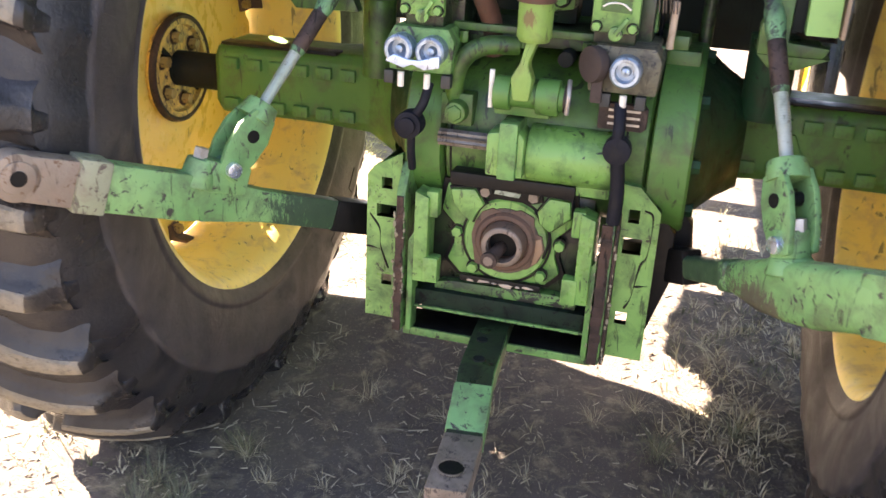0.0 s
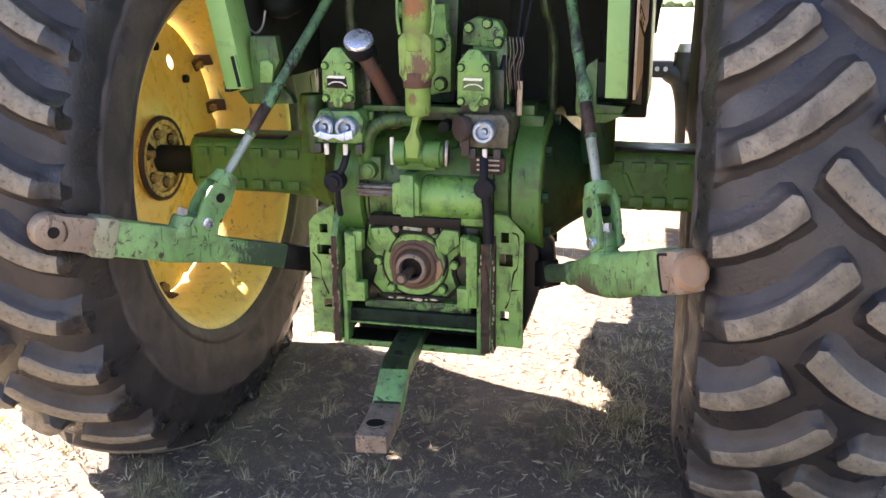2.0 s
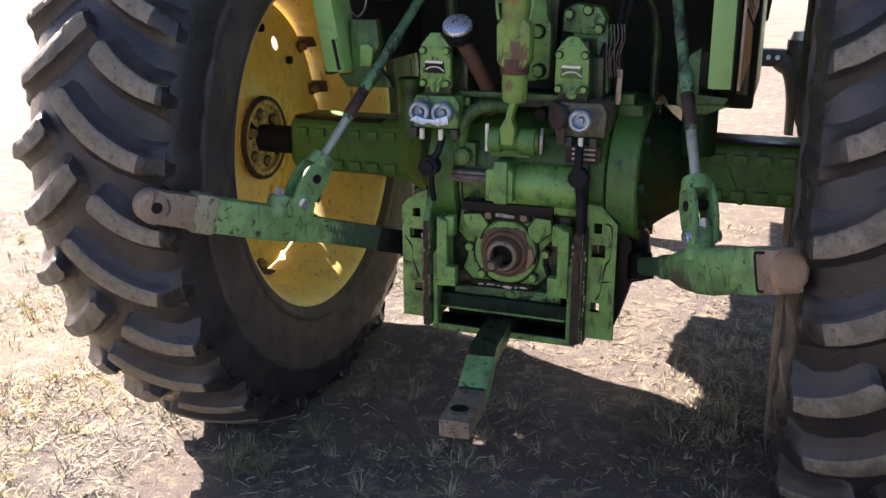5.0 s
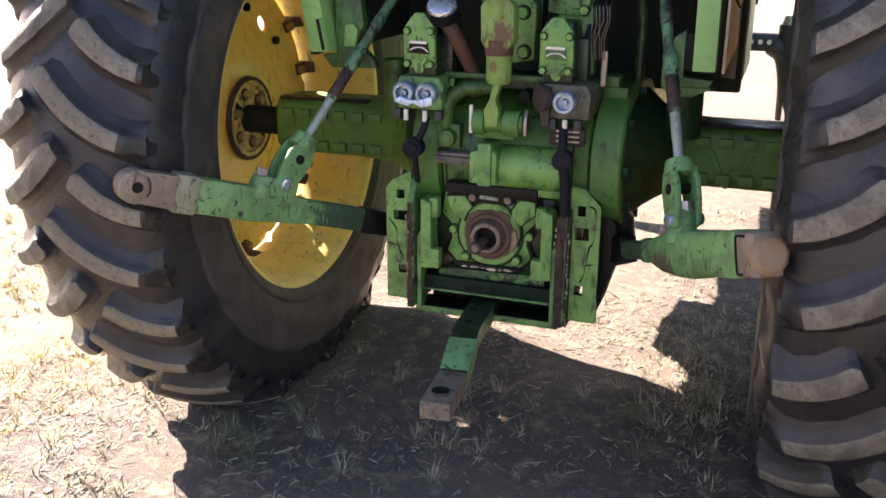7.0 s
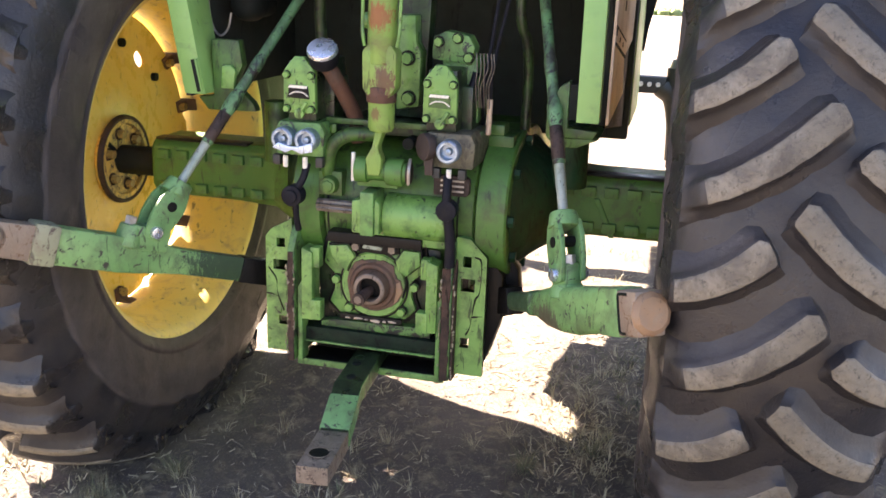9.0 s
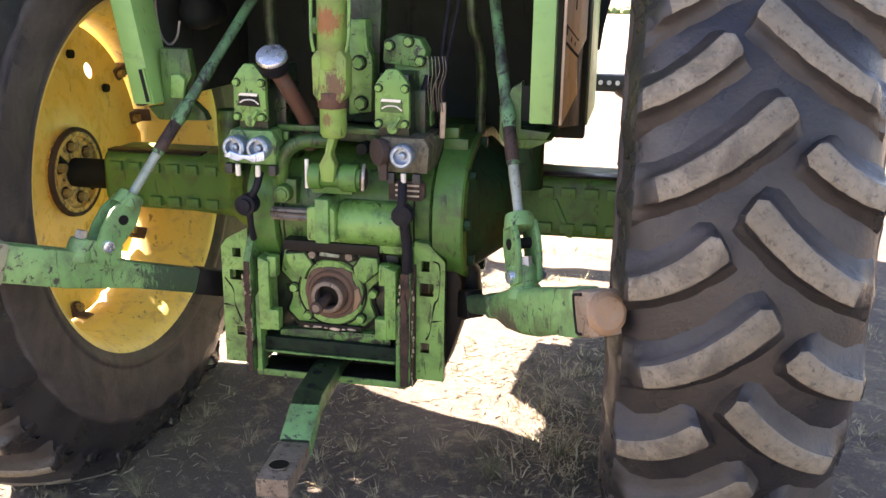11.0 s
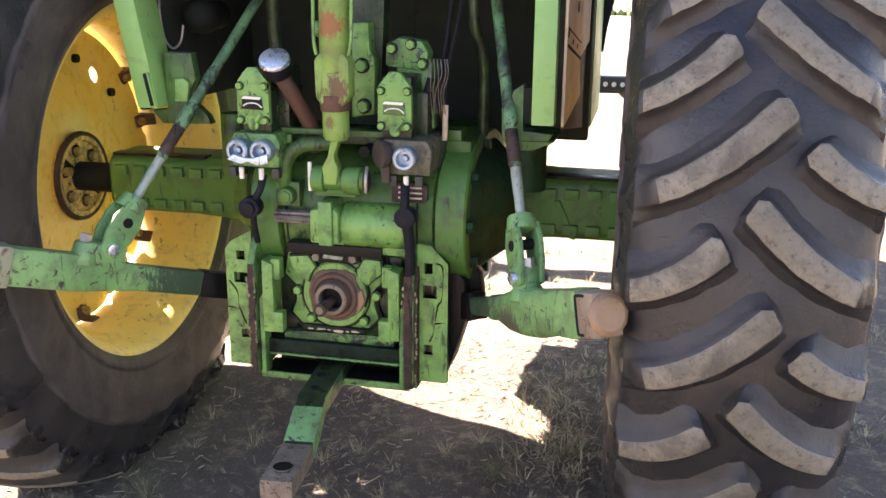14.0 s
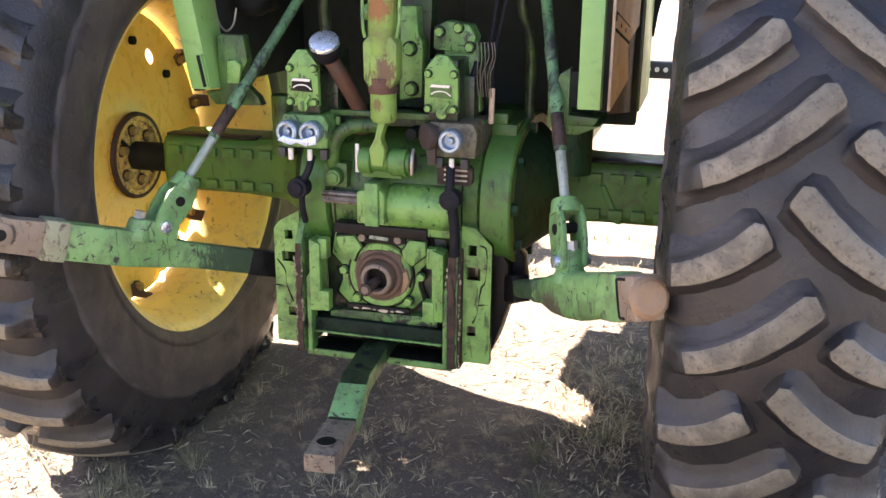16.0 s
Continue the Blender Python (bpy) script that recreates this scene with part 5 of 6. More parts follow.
# -- remote valves and couplers --
def valve(cx):
    bm = bmesh.new()
    prism(bm, [(cx - 0.036, 1.050), (cx + 0.036, 1.050), (cx + 0.034, 1.19), (cx - 0.034, 1.19)], "y", -0.044, 0.16)
    box(bm, (cx + 0.045, 0.06, 1.09), (0.03, 0.10, 0.12))
    v = part("remote_valve", bm, GRIMESHADE, tractor, "green hydraulic remote valve with a bolted face plate", bevel=0.006)
    bm = bmesh.new()
    prism(bm, [(cx - 0.040, 1.072), (cx + 0.040, 1.072), (cx + 0.0385, 1.168), (cx + 0.030, 1.180), (cx + 0.012, 1.202), (cx - 0.012, 1.202), (cx - 0.030, 1.180), (cx - 0.0385, 1.168)], "y", -0.062, -0.044)
    face = part("face_plate", bm, GREEN, v, "bright green face plate", bevel=0.004)
    bolts(BOLT_K, [(cx - 0.030, -0.062, 1.160), (cx + 0.030, -0.062, 1.160), (cx - 0.030, -0.062, 1.082), (cx + 0.030, -0.062, 1.082)], v, BACK @ Matrix.Scale(0.75, 4))
    bm = bmesh.new()
    prism(bm, [(cx - 0.026, 1.108), (cx + 0.026, 1.106), (cx + 0.022, 1.134), (cx - 0.024, 1.136)], "y", -0.0655, -0.061)
    part("decal", bm, GREASE if cx < 0 else GREEN_DK, v, "worn dark decal")
    bm = bmesh.new()
    prism(bm, [(cx - 0.025, 1.131), (cx + 0.020, 1.130), (cx + 0.022, 1.136), (cx - 0.021, 1.137)], "y", -0.0675, -0.064)
    part("decal_bar", bm, WHITE, v, "pale worn lettering bar")
    bm = bmesh.new()
    pipe(bm, bend([(cx - 0.022, -0.066, 1.115), (cx - 0.010, -0.066, 1.121), (cx + 0.010, -0.066, 1.121), (cx + 0.024, -0.066, 1.112)], 4), 0.0016, 6)
    part("decal_arc", bm, WHITE, v, "pale worn arc")
    bm = bmesh.new()
    rod(bm, (cx + 0.003, -0.062, 1.072), (cx + 0.003, -0.072, 1.072), 0.012, seg=16)
    box(bm, (cx + 0.012, -0.070, 1.085), (0.007, 0.008, 0.034), Matrix.Rotation(radians(35), 4, "Y"))
    part("release_lever", bm, GREEN, v, bevel=0.002)
    return v


for cx in (-0.169, 0.167):
    v = valve(cx)
    bm = bmesh.new()
    off = 0.0 if cx < 0 else 0.024
    prism(bm, [(cx - 0.058 + off, 0.972), (cx + 0.058 + off, 0.972), (cx + 0.062 + off, 1.030), (cx + 0.050 + off, 1.052), (cx - 0.050 + off, 1.052), (cx - 0.062 + off, 1.030)], "y", -0.062, 0.10)
    block = part("coupler_block", bm, GREEN_SHAB if cx < 0 else RUSTBLOCK, tractor, "hydraulic coupler block" if cx < 0 else "rusty hydraulic coupler block", bevel=0.005)
    for x in ((-0.201, -0.143) if cx < 0 else (0.196,)):
        bm = bmesh.new()
        spin(bm, [(-0.040, 0.0265), (-0.092, 0.0265), (-0.096, 0.023), (-0.096, 0.0175), (-0.075, 0.0165), (-0.075, 0.009), (-0.088, 0.007), (-0.090, 0.0005), (-0.040, 0.0005)], 32, "y")
        ob = part("coupler", bm, COUPLER, block, "plated quick coupler", smooth=30)
        ob.location = (x, 0.0, 1.014)
    if cx < 0:
        bm = bmesh.new()
        prism(bm, [(-0.222, 0.995), (-0.188, 0.985), (-0.172, 0.992), (-0.150, 0.984), (-0.122, 0.990), (-0.122, 1.012), (-0.158, 1.000), (-0.180, 1.000), (-0.205, 1.008)], "y", -0.101, -0.094)
        part("cap_strip", bm, BLUECAP, block, "bluish plated cap strip", bevel=0.002)
    else:
        bm = bmesh.new()
        rod(bm, (0.147, -0.066, 1.020), (0.134, -0.079, 1.020), 0.031, seg=28)
        rod(bm, (0.152, -0.061, 1.020), (0.146, -0.067, 1.020), 0.026, seg=28)
        box(bm, (0.150, -0.074, 0.980), (0.020, 0.010, 0.05))
        part("dust_cap", bm, HORN, block, "brown round dust cap", bevel=0.004)
    for x in ((-0.201, -0.152) if cx < 0 else (0.196,)):
        bm = bmesh.new()
        rod(bm, (x, -0.070, 0.945), (x, -0.070, 0.972), 0.0062, seg=12)
        part("drain_stub", bm, WHITE, block, "short pale drain stub", bevel=0.001)
    for x in (-0.225, -0.118) if cx < 0 else (0.165, 0.225):
        bm = bmesh.new()
        box(bm, (x, -0.060, 0.960), (0.018, 0.02, 0.024))
        part("block_foot", bm, DARK, block, bevel=0.003)

bm = bmesh.new()
pipe(bm, bend([(-0.150, -0.060, 0.955), (-0.155, -0.078, 0.92), (-0.172, -0.080, 0.89), (-0.178, -0.075, 0.868)], 6), [0.009] * 19, 10)
rod(bm, (-0.178, -0.060, 0.880), (-0.178, -0.095, 0.880), 0.025, seg=28)
rod(bm, (-0.178, -0.095, 0.880), (-0.178, -0.103, 0.880), 0.016, seg=20)
pipe(bm, bend([(-0.178, -0.068, 0.86), (-0.180, -0.058, 0.82), (-0.182, -0.040, 0.785)], 5), 0.008, 10)
part("rubber_plug", bm, BLACK, tractor, "black rubber coupler plug hanging on its strap", bevel=0.002)
bm = bmesh.new()
pipe(bm, bend([(0.192, -0.062, 0.955), (0.197, -0.085, 0.92), (0.196, -0.088, 0.885)], 6), 0.011, 10)
rod(bm, (0.198, -0.066, 0.880), (0.198, -0.098, 0.880), 0.024, seg=28)
pipe(bm, bend([(0.200, -0.075, 0.86), (0.206, -0.072, 0.80), (0.205, -0.066, 0.74)], 6), 0.013, 10)
part("rubber_plug", bm, BLACK, tractor, "black rubber coupler plug hanging on its strap", bevel=0.002)

# -- breather cap on its pipe --
bm = bmesh.new()
ax = Vector((0.10, -0.62, 0.78)).normalized()
c = Vector((-0.112, -0.062, 1.222))
rod(bm, c - ax * 0.006, c + ax * 0.004, 0.037, 0.034, seg=40)
cap = part("breather_cap", bm, CHROME, tractor, "bright breather cap on a rusty pipe", bevel=0.003)
bm = bmesh.new()
rod(bm, c - ax * 0.040, c - ax * 0.006, 0.034, 0.037, seg=36)
part("cap_skirt", bm, BLACK, cap, bevel=0.003)
bm = bmesh.new()
pipe(bm, bend([c - ax * 0.035, (-0.088, -0.02, 1.14), (-0.060, 0.02, 1.06), (-0.055, 0.03, 1.00)], 5), 0.019, 16)
part("breather_pipe", bm, REDRUST, cap, "red-brown rusty pipe")

# -- castings, pipes and hoses on top of the housing --
bm = bmesh.new()
prism(bm, [(0.118, 1.205), (0.212, 1.195), (0.220, 1.235), (0.205, 1.262), (0.150, 1.270), (0.120, 1.255)], "y", 0.04, 0.10)
prism(bm, [(0.150, 1.060), (0.232, 1.060), (0.225, 1.215), (0.140, 1.215)], "y", 0.055, 0.16)
pump = part("lift_valve", bm, GREEN_SHAB, tractor, "green lift control valve with bolted cap", bevel=0.006)
bolts(BOLT_K, [(0.135, 0.038, 1.245), (0.180, 0.038, 1.255), (0.207, 0.038, 1.212)], pump)
for pts, r in (
    ([(0.235, 0.10, 1.05), (0.240, 0.06, 1.14), (0.250, 0.08, 1.24), (0.262, 0.12, 1.40)], 0.0045),
    ([(0.252, 0.10, 1.05), (0.258, 0.06, 1.13), (0.262, 0.06, 1.20), (0.290, 0.10, 1.38)], 0.0040),
    ([(0.225, 0.09, 1.06), (0.215, 0.03, 1.12), (0.225, 0.04, 1.18)], 0.008),
):
    bm = bmesh.new()
    pipe(bm, bend(pts, 6), r, 8)
    part("hydraulic_hose", bm, BLACK, tractor, "thin black hydraulic hose")
bm = bmesh.new()
pipe(bm, bend([(0.315, 0.24, 1.02), (0.316, 0.24, 1.15), (0.312, 0.22, 1.24), (0.296, 0.20, 1.30), (0.292, 0.2, 1.45)], 6), 0.013, 10)
part("riser_pipe", bm, GRIME, tractor, "bent green pipe")
bm = bmesh.new()
pipe(bm, bend([(-0.232, 0.25, 1.05), (-0.235, 0.25, 1.22), (-0.236, 0.24, 1.30), (-0.222, 0.22, 1.45)], 6), 0.016, 10)
part("riser_pipe", bm, GRIME, tractor, "bent green pipe")
bm = bmesh.new()
pipe(bm, bend([(-0.105, 0.0, 0.88), (-0.112, -0.024, 0.94), (-0.098, -0.032, 0.995), (-0.060, -0.028, 1.024), (0.0, -0.012, 1.028)], 7), 0.017, 14)
part("elbow_pipe", bm, GREEN_DK, tractor, "thick bent green pipe", smooth=60)
bm = bmesh.new()
rod(bm, (-0.102, 0.0, 0.903), (-0.102, -0.056, 0.903), 0.025, 0.020, seg=24)
rod(bm, (-0.102, -0.050, 0.903), (-0.102, -0.060, 0.903), 0.0155, seg=6)
box(bm, (-0.104, -0.012, 0.905), (0.06, 0.04, 0.06))
part("pipe_fitting", bm, GREEN_DK, tractor, bevel=0.004)
bm = bmesh.new()
box(bm, (0.03, 0.12, 1.034), (0.44, 0.20, 0.024))
part("rockshaft_cover", bm, GRIME, tractor, "oily green rockshaft cover", bevel=0.005)
bm = bmesh.new()
box(bm, (0.01, 0.005, 1.052), (0.27, 0.02, 0.014))
part("cover_strip", bm, GREEN_DK, tractor, "narrow green cover strip", bevel=0.003)
bm = bmesh.new()
prism(bm, [(0.155, 0.905), (0.232, 0.905), (0.240, 0.912), (0.240, 0.945), (0.232, 0.952), (0.155, 0.952)], "y", -0.048, -0.030)
tag = part("serial_plate", bm, SLEEVE, tractor, "rusty stamped serial plate", bevel=0.003)
bm = bmesh.new()
for k in range(3):
    box(bm, (0.20, -0.0495, 0.917 + k * 0.012), (0.055, 0.003, 0.004))
part("plate_lines", bm, STEEL, tag, "unreadable stamped lines")
bm = bmesh.new()
rod(bm, (0.256, 0.06, 1.035), (0.258, 0.058, 1.118), 0.0068, seg=12)
part("wooden_peg", bm, TAN, tractor, "thin pale wooden peg", bevel=0.001)
bm = bmesh.new()
box(bm, (0.283, 0.15, 1.010), (0.062, 0.12, 0.040))
box(bm, (0.272, 0.13, 1.040), (0.035, 0.07, 0.030))
part("side_cover", bm, GREEN_DK, tractor, "oil caked casting cover", bevel=0.006)
for side in (-1, 1):
    bm = bmesh.new()
    xm, rm = (-0.335, 0.034) if side < 0 else (0.44, 0.044)
    rod(bm, (xm, 0.19, 0.90), (xm, 0.19, 1.06), rm, seg=28)
    # right mount is darker than the left one
    part("mount_post", bm, DEEPGREEN if side > 0 else GREEN_DK, tractor, "round green cab mount", bevel=0.004)

# -- small fittings by the valves --
# black disc painted for the shade in a round recess
bm = bmesh.new()
rod(bm, (0.086, -0.030, 1.014), (0.086, 0.02, 1.014), 0.014, seg=24)
part("recess_disc", bm, FLATBLACK, tractor, "black disc for the shaded round recess in the casting", bevel=0.003)
for x0, x1 in ((0.226, 0.231), (0.235, 0.238), (0.243, 0.250), (0.251, 0.243), (0.260, 0.256), (0.266, 0.262)):
    bm = bmesh.new()
    pipe(bm, bend([(x0, 0.03, 1.225), (x0 + 0.004, 0.026, 1.19), (x1 - 0.003, 0.028, 1.15), (x1, 0.034, 1.10)], 4), 0.0014, 6)
    part("control_cable", bm, DULLSTEEL, tractor, "thin grey control cable")
for k in range(3):
    bm = bmesh.new()
    rod(bm, (-0.10 + 0.11 * k, -0.02, 1.026), (-0.10 + 0.11 * k, -0.02, 1.046), 0.0085, seg=6)
    part("cover_bolt", bm, GREEN_DK, tractor, bevel=0.001)

# -- cab posts, gussets and panels --
def post(foot, top, w, d):
    bm = bmesh.new()
    f, t = Vector(foot), Vector(top)
    rings = []
    for c in (f, t):
        rings.append([bm.verts.new(c + Vector((sx * w, sy * d, 0))) for sx, sy in ((-1, -1), (1, -1), (1, 1), (-1, 1))])
    a, b = rings
    for i in range(4):
        bm.faces.new((a[i], a[(i + 1) % 4], b[(i + 1) % 4], b[i]))
    bm.faces.new(a[::-1])
    bm.faces.new(b)
    return bm


pl = part("cab_post", post((-0.463, 0.044, 1.092), (-0.545, 0.062, 1.50), 0.027, 0.054), FENDER, tractor, "light green folded steel cab post", bevel=0.003)
pr = part("cab_post", post((0.494, -0.010, 1.092), (0.488, 0.03, 1.50), 0.025, 0.022), FENDER, tractor, "light green folded steel cab post", bevel=0.003)
# both slots are solid blocks, blackened for the shade inside the post
bm = bmesh.new()
box(bm, (-0.4560, -0.009, 1.137), (0.011, 0.012, 0.078), Matrix.Rotation(radians(-11), 4, "Y"))
part("post_slot", bm, FLATBLACK, pl, "black block for the shade inside the slot")
bm = bmesh.new()
box(bm, (-0.4490, -0.011, 1.137), (0.0035, 0.012, 0.082), Matrix.Rotation(radians(-11), 4, "Y"))
part("slot_lip", bm, FENDER, pl, "thin folded lip beside the slot", bevel=0.001)
bm = bmesh.new()
box(bm, (0.458, 0.005, 1.132), (0.018, 0.02, 0.078))
part("post_slot", bm, FLATBLACK, pr, "black block for the shade inside the slot")
bm = bmesh.new()
prism(bm, [(-0.440, 1.085), (-0.440, 1.222), (-0.368, 1.222), (-0.360, 1.160), (-0.384, 1.115), (-0.335, 1.072), (-0.325, 1.051), (-0.455, 1.048), (-0.482, 1.080)], "y", 0.040, 0.070)
part("post_gusset", bm, GREEN_DK, pl, "dark green gusset under the post", bevel=0.004)
bm = bmesh.new()
prism(bm, [(0.425, 1.165), (0.448, 1.18), (0.448, 1.075), (0.515, 1.07), (0.505, 1.052), (0.40, 1.052), (0.40, 1.10)], "y", -0.005, 0.03)
prism(bm, [(0.40, 1.052), (0.52, 1.052), (0.47, 1.03), (0.42, 1.03)], "y", 0.0, 0.22)
part("post_gusset", bm, GREEN_DK, pr, bevel=0.004)
bm = bmesh.new()
prism(bm, [(-0.378, 1.105), (-0.372, 1.150), (-0.385, 1.163), (-0.408, 1.160), (-0.412, 1.105)], "y", 0.026, 0.040)
part("tab", bm, GREEN, pl, bevel=0.004)
bm = bmesh.new()
prism(bm, [(0.02, 1.083), (0.49, 1.10), (0.42, 1.204), (0.90, 1.235), (0.88, 1.55), (0.02, 1.55)], "x", 0.529, 0.536)
side_panel = part("side_panel", bm, TAN, tractor, "tan inner side panel of the cab with dark seams and bolt holes", bevel=0.002)
bm = bmesh.new()
pipe(bm, [(0.5365, 0.03, 1.262), (0.5365, 0.42, 1.204)], 0.0035, 6)
part("panel_seam", bm, FLATBLACK, side_panel, "dark seam in the panel")
bm = bmesh.new()
pipe(bm, [(0.5365, 0.03, 1.300), (0.5365, 0.42, 1.245)], 0.0016, 6)
part("panel_seam", bm, FLATBLACK, side_panel, "thin dark seam in the panel")
# black discs for the shade in the panel's bolt holes
for y, z, r in ((0.29, 1.337, 0.013), (0.17, 1.262, 0.006), (0.30, 1.243, 0.006), (0.04, 1.29, 0.012)):
    bm = bmesh.new()
    rod(bm, (0.534, y, z), (0.5375, y, z), r, seg=14)
    part("bolt_hole", bm, FLATBLACK, side_panel, "dark bolt hole")
bm = bmesh.new()
prism(bm, [(0.03, 1.075), (0.90, 0.955), (0.90, 1.25), (0.42, 1.21)], "x", 0.5235, 0.5275)
part("inner_flap", bm, SLEEVE, side_panel, "dark brown flap behind the panel")
bm = bmesh.new()
prism(bm, [(0.546, 1.55), (0.606, 1.55), (0.585, 1.352), (0.562, 1.24), (0.553, 1.16), (0.546, 1.16)], "y", 1.29, 1.31)
part("hanging_flap", bm, BLACK, side_panel, "black rubber flap under the mudguard", bevel=0.003)
bm = bmesh.new()
prism(bm, [(0.90, 0.955), (1.35, 0.955), (1.35, 1.55), (0.90, 1.55)], "x", 0.522, 0.545)
part("panel_edge", bm, FENDER, side_panel, bevel=0.003)

bm = bmesh.new()
spin(bm, [(-0.05, 0.02), (-0.045, 0.045), (-0.02, 0.060), (0.01, 0.062), (0.05, 0.050), (0.09, 0.050), (0.09, 0.0005), (-0.05, 0.0005)], 32, "y")
ob = part("rubber_boot", bm, FLATBLACK, tractor, "round black rubber boot under the cab", smooth=50)
ob.location = (-0.445, 0.27, 1.300)
ob.scale = (0.75, 1.0, 0.75)
bm = bmesh.new()
pipe(bm, bend([(-0.500, 0.16, 1.42), (-0.508, 0.16, 1.32), (-0.500, 0.16, 1.25), (-0.478, 0.16, 1.222), (-0.455, 0.16, 1.24), (-0.445, 0.16, 1.28)], 6), 0.0032, 8)
part("cable", bm, STEEL, tractor, "thin grey cable loop")

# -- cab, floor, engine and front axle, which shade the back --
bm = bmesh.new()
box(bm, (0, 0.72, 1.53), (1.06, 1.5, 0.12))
# upright dark board closes the space behind the housing
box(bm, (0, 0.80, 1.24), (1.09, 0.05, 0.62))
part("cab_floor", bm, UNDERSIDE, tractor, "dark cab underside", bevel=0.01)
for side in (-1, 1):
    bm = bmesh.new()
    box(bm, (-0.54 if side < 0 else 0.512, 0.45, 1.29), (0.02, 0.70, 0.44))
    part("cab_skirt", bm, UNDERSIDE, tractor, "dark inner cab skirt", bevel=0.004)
bm = bmesh.new()
prism(bm, [(-0.02, 1.59), (1.50, 1.59), (1.62, 2.1), (1.50, 2.85), (0.10, 2.85), (-0.06, 2.1)], "x", -0.62, 0.62)
cab = part("cab", bm, FENDER, tractor, "green tractor cab", bevel=0.03)
bm = bmesh.new()
box(bm, (0, 0.78, 2.90), (1.40, 1.75, 0.12))
part("cab_roof", bm, FENDER, cab, bevel=0.04)
bm = bmesh.new()
box(bm, (0, -0.052, 2.22), (1.06, 0.02, 0.98), Matrix.Rotation(radians(-3), 4, "X"))
part("rear_window", bm, BLACK, cab, "dark cab window", bevel=0.01)
# unseen mudguards, kept short to let sky light reach the tyres
for side in (-1, 1):
    bm = bmesh.new()
    r0 = []
    for k in range(15):
        a = radians(88 + k * 2.9)
        y, z = AXLE_Y - 1.02 * math.cos(a), AXLE_Z + 1.02 * math.sin(a)
        r0.append([bm.verts.new((side * x, y + dy, z + dz)) for x, dy, dz in ((0.60, 0, 0), (0.95, 0, 0), (0.95, 0, 0.012), (0.60, 0, 0.012))])
    for a, b in zip(r0, r0[1:]):
        for i in range(4):
            bm.faces.new((a[i], a[(i + 1) % 4], b[(i + 1) % 4], b[i]))
    bm.faces.new(r0[0])
    bm.faces.new(r0[-1])
    part("fender", bm, FENDER, tractor, "short unseen green mudguard over the rear tyre")
bm = bmesh.new()
prism(bm, [(-0.26, 0.47), (0.18, 0.45), (0.24, 0.60), (0.24, 0.98), (-0.26, 0.98)], "y", 0.55, 2.3)
# unseen stepped plate, added to shape the edge of the sunlit ground patch
prism(bm, [(1.006, 0.80), (1.006, 0.528), (1.043, 0.506), (1.12, 0.521), (1.192, 0.517), (1.22, 0.476), (1.272, 0.433), (1.40, 0.440), (1.42, 0.426), (1.536, 0.431), (1.60, 0.447), (1.807, 0.452), (1.807, 0.80)], "x", -0.36, -0.24)
prism(bm, [(-0.30, 1.05), (0.30, 1.05), (0.36, 1.70), (0.25, 1.85), (-0.25, 1.85), (-0.36, 1.70)], "y", 1.55, 3.55)
box(bm, (0, 2.75, 0.80), (0.42, 1.3, 0.55))
part("engine_body", bm, GREEN_DK, tractor, "green gearbox, engine and bonnet, with an added plate that shapes their shadow", bevel=0.02)
bm = bmesh.new()
# beam is lengthened on the unseen left to reach the displaced spindle
box(bm, (-0.30, 3.10, 0.862), (1.84, 0.09, 0.088))
front = part("front_axle", bm, DARK, tractor, "dark front axle beam with pale discs for light through its adjusting holes", bevel=0.006)
# pale discs stand in for the light seen through the adjusting holes
bm = bmesh.new()
rod(bm, (0, -0.013, 0), (0, 0.013, 0), 0.012, seg=14)
finish(bm)
hole_me = mesh_of("bright_hole_disc", bm, WHITE)
for k in range(5):
    for side in (-1, 1):
        again("bright_hole_disc", hole_me, Matrix.Translation((side * (0.40 + k * 0.045), 3.036, 0.868)), front)
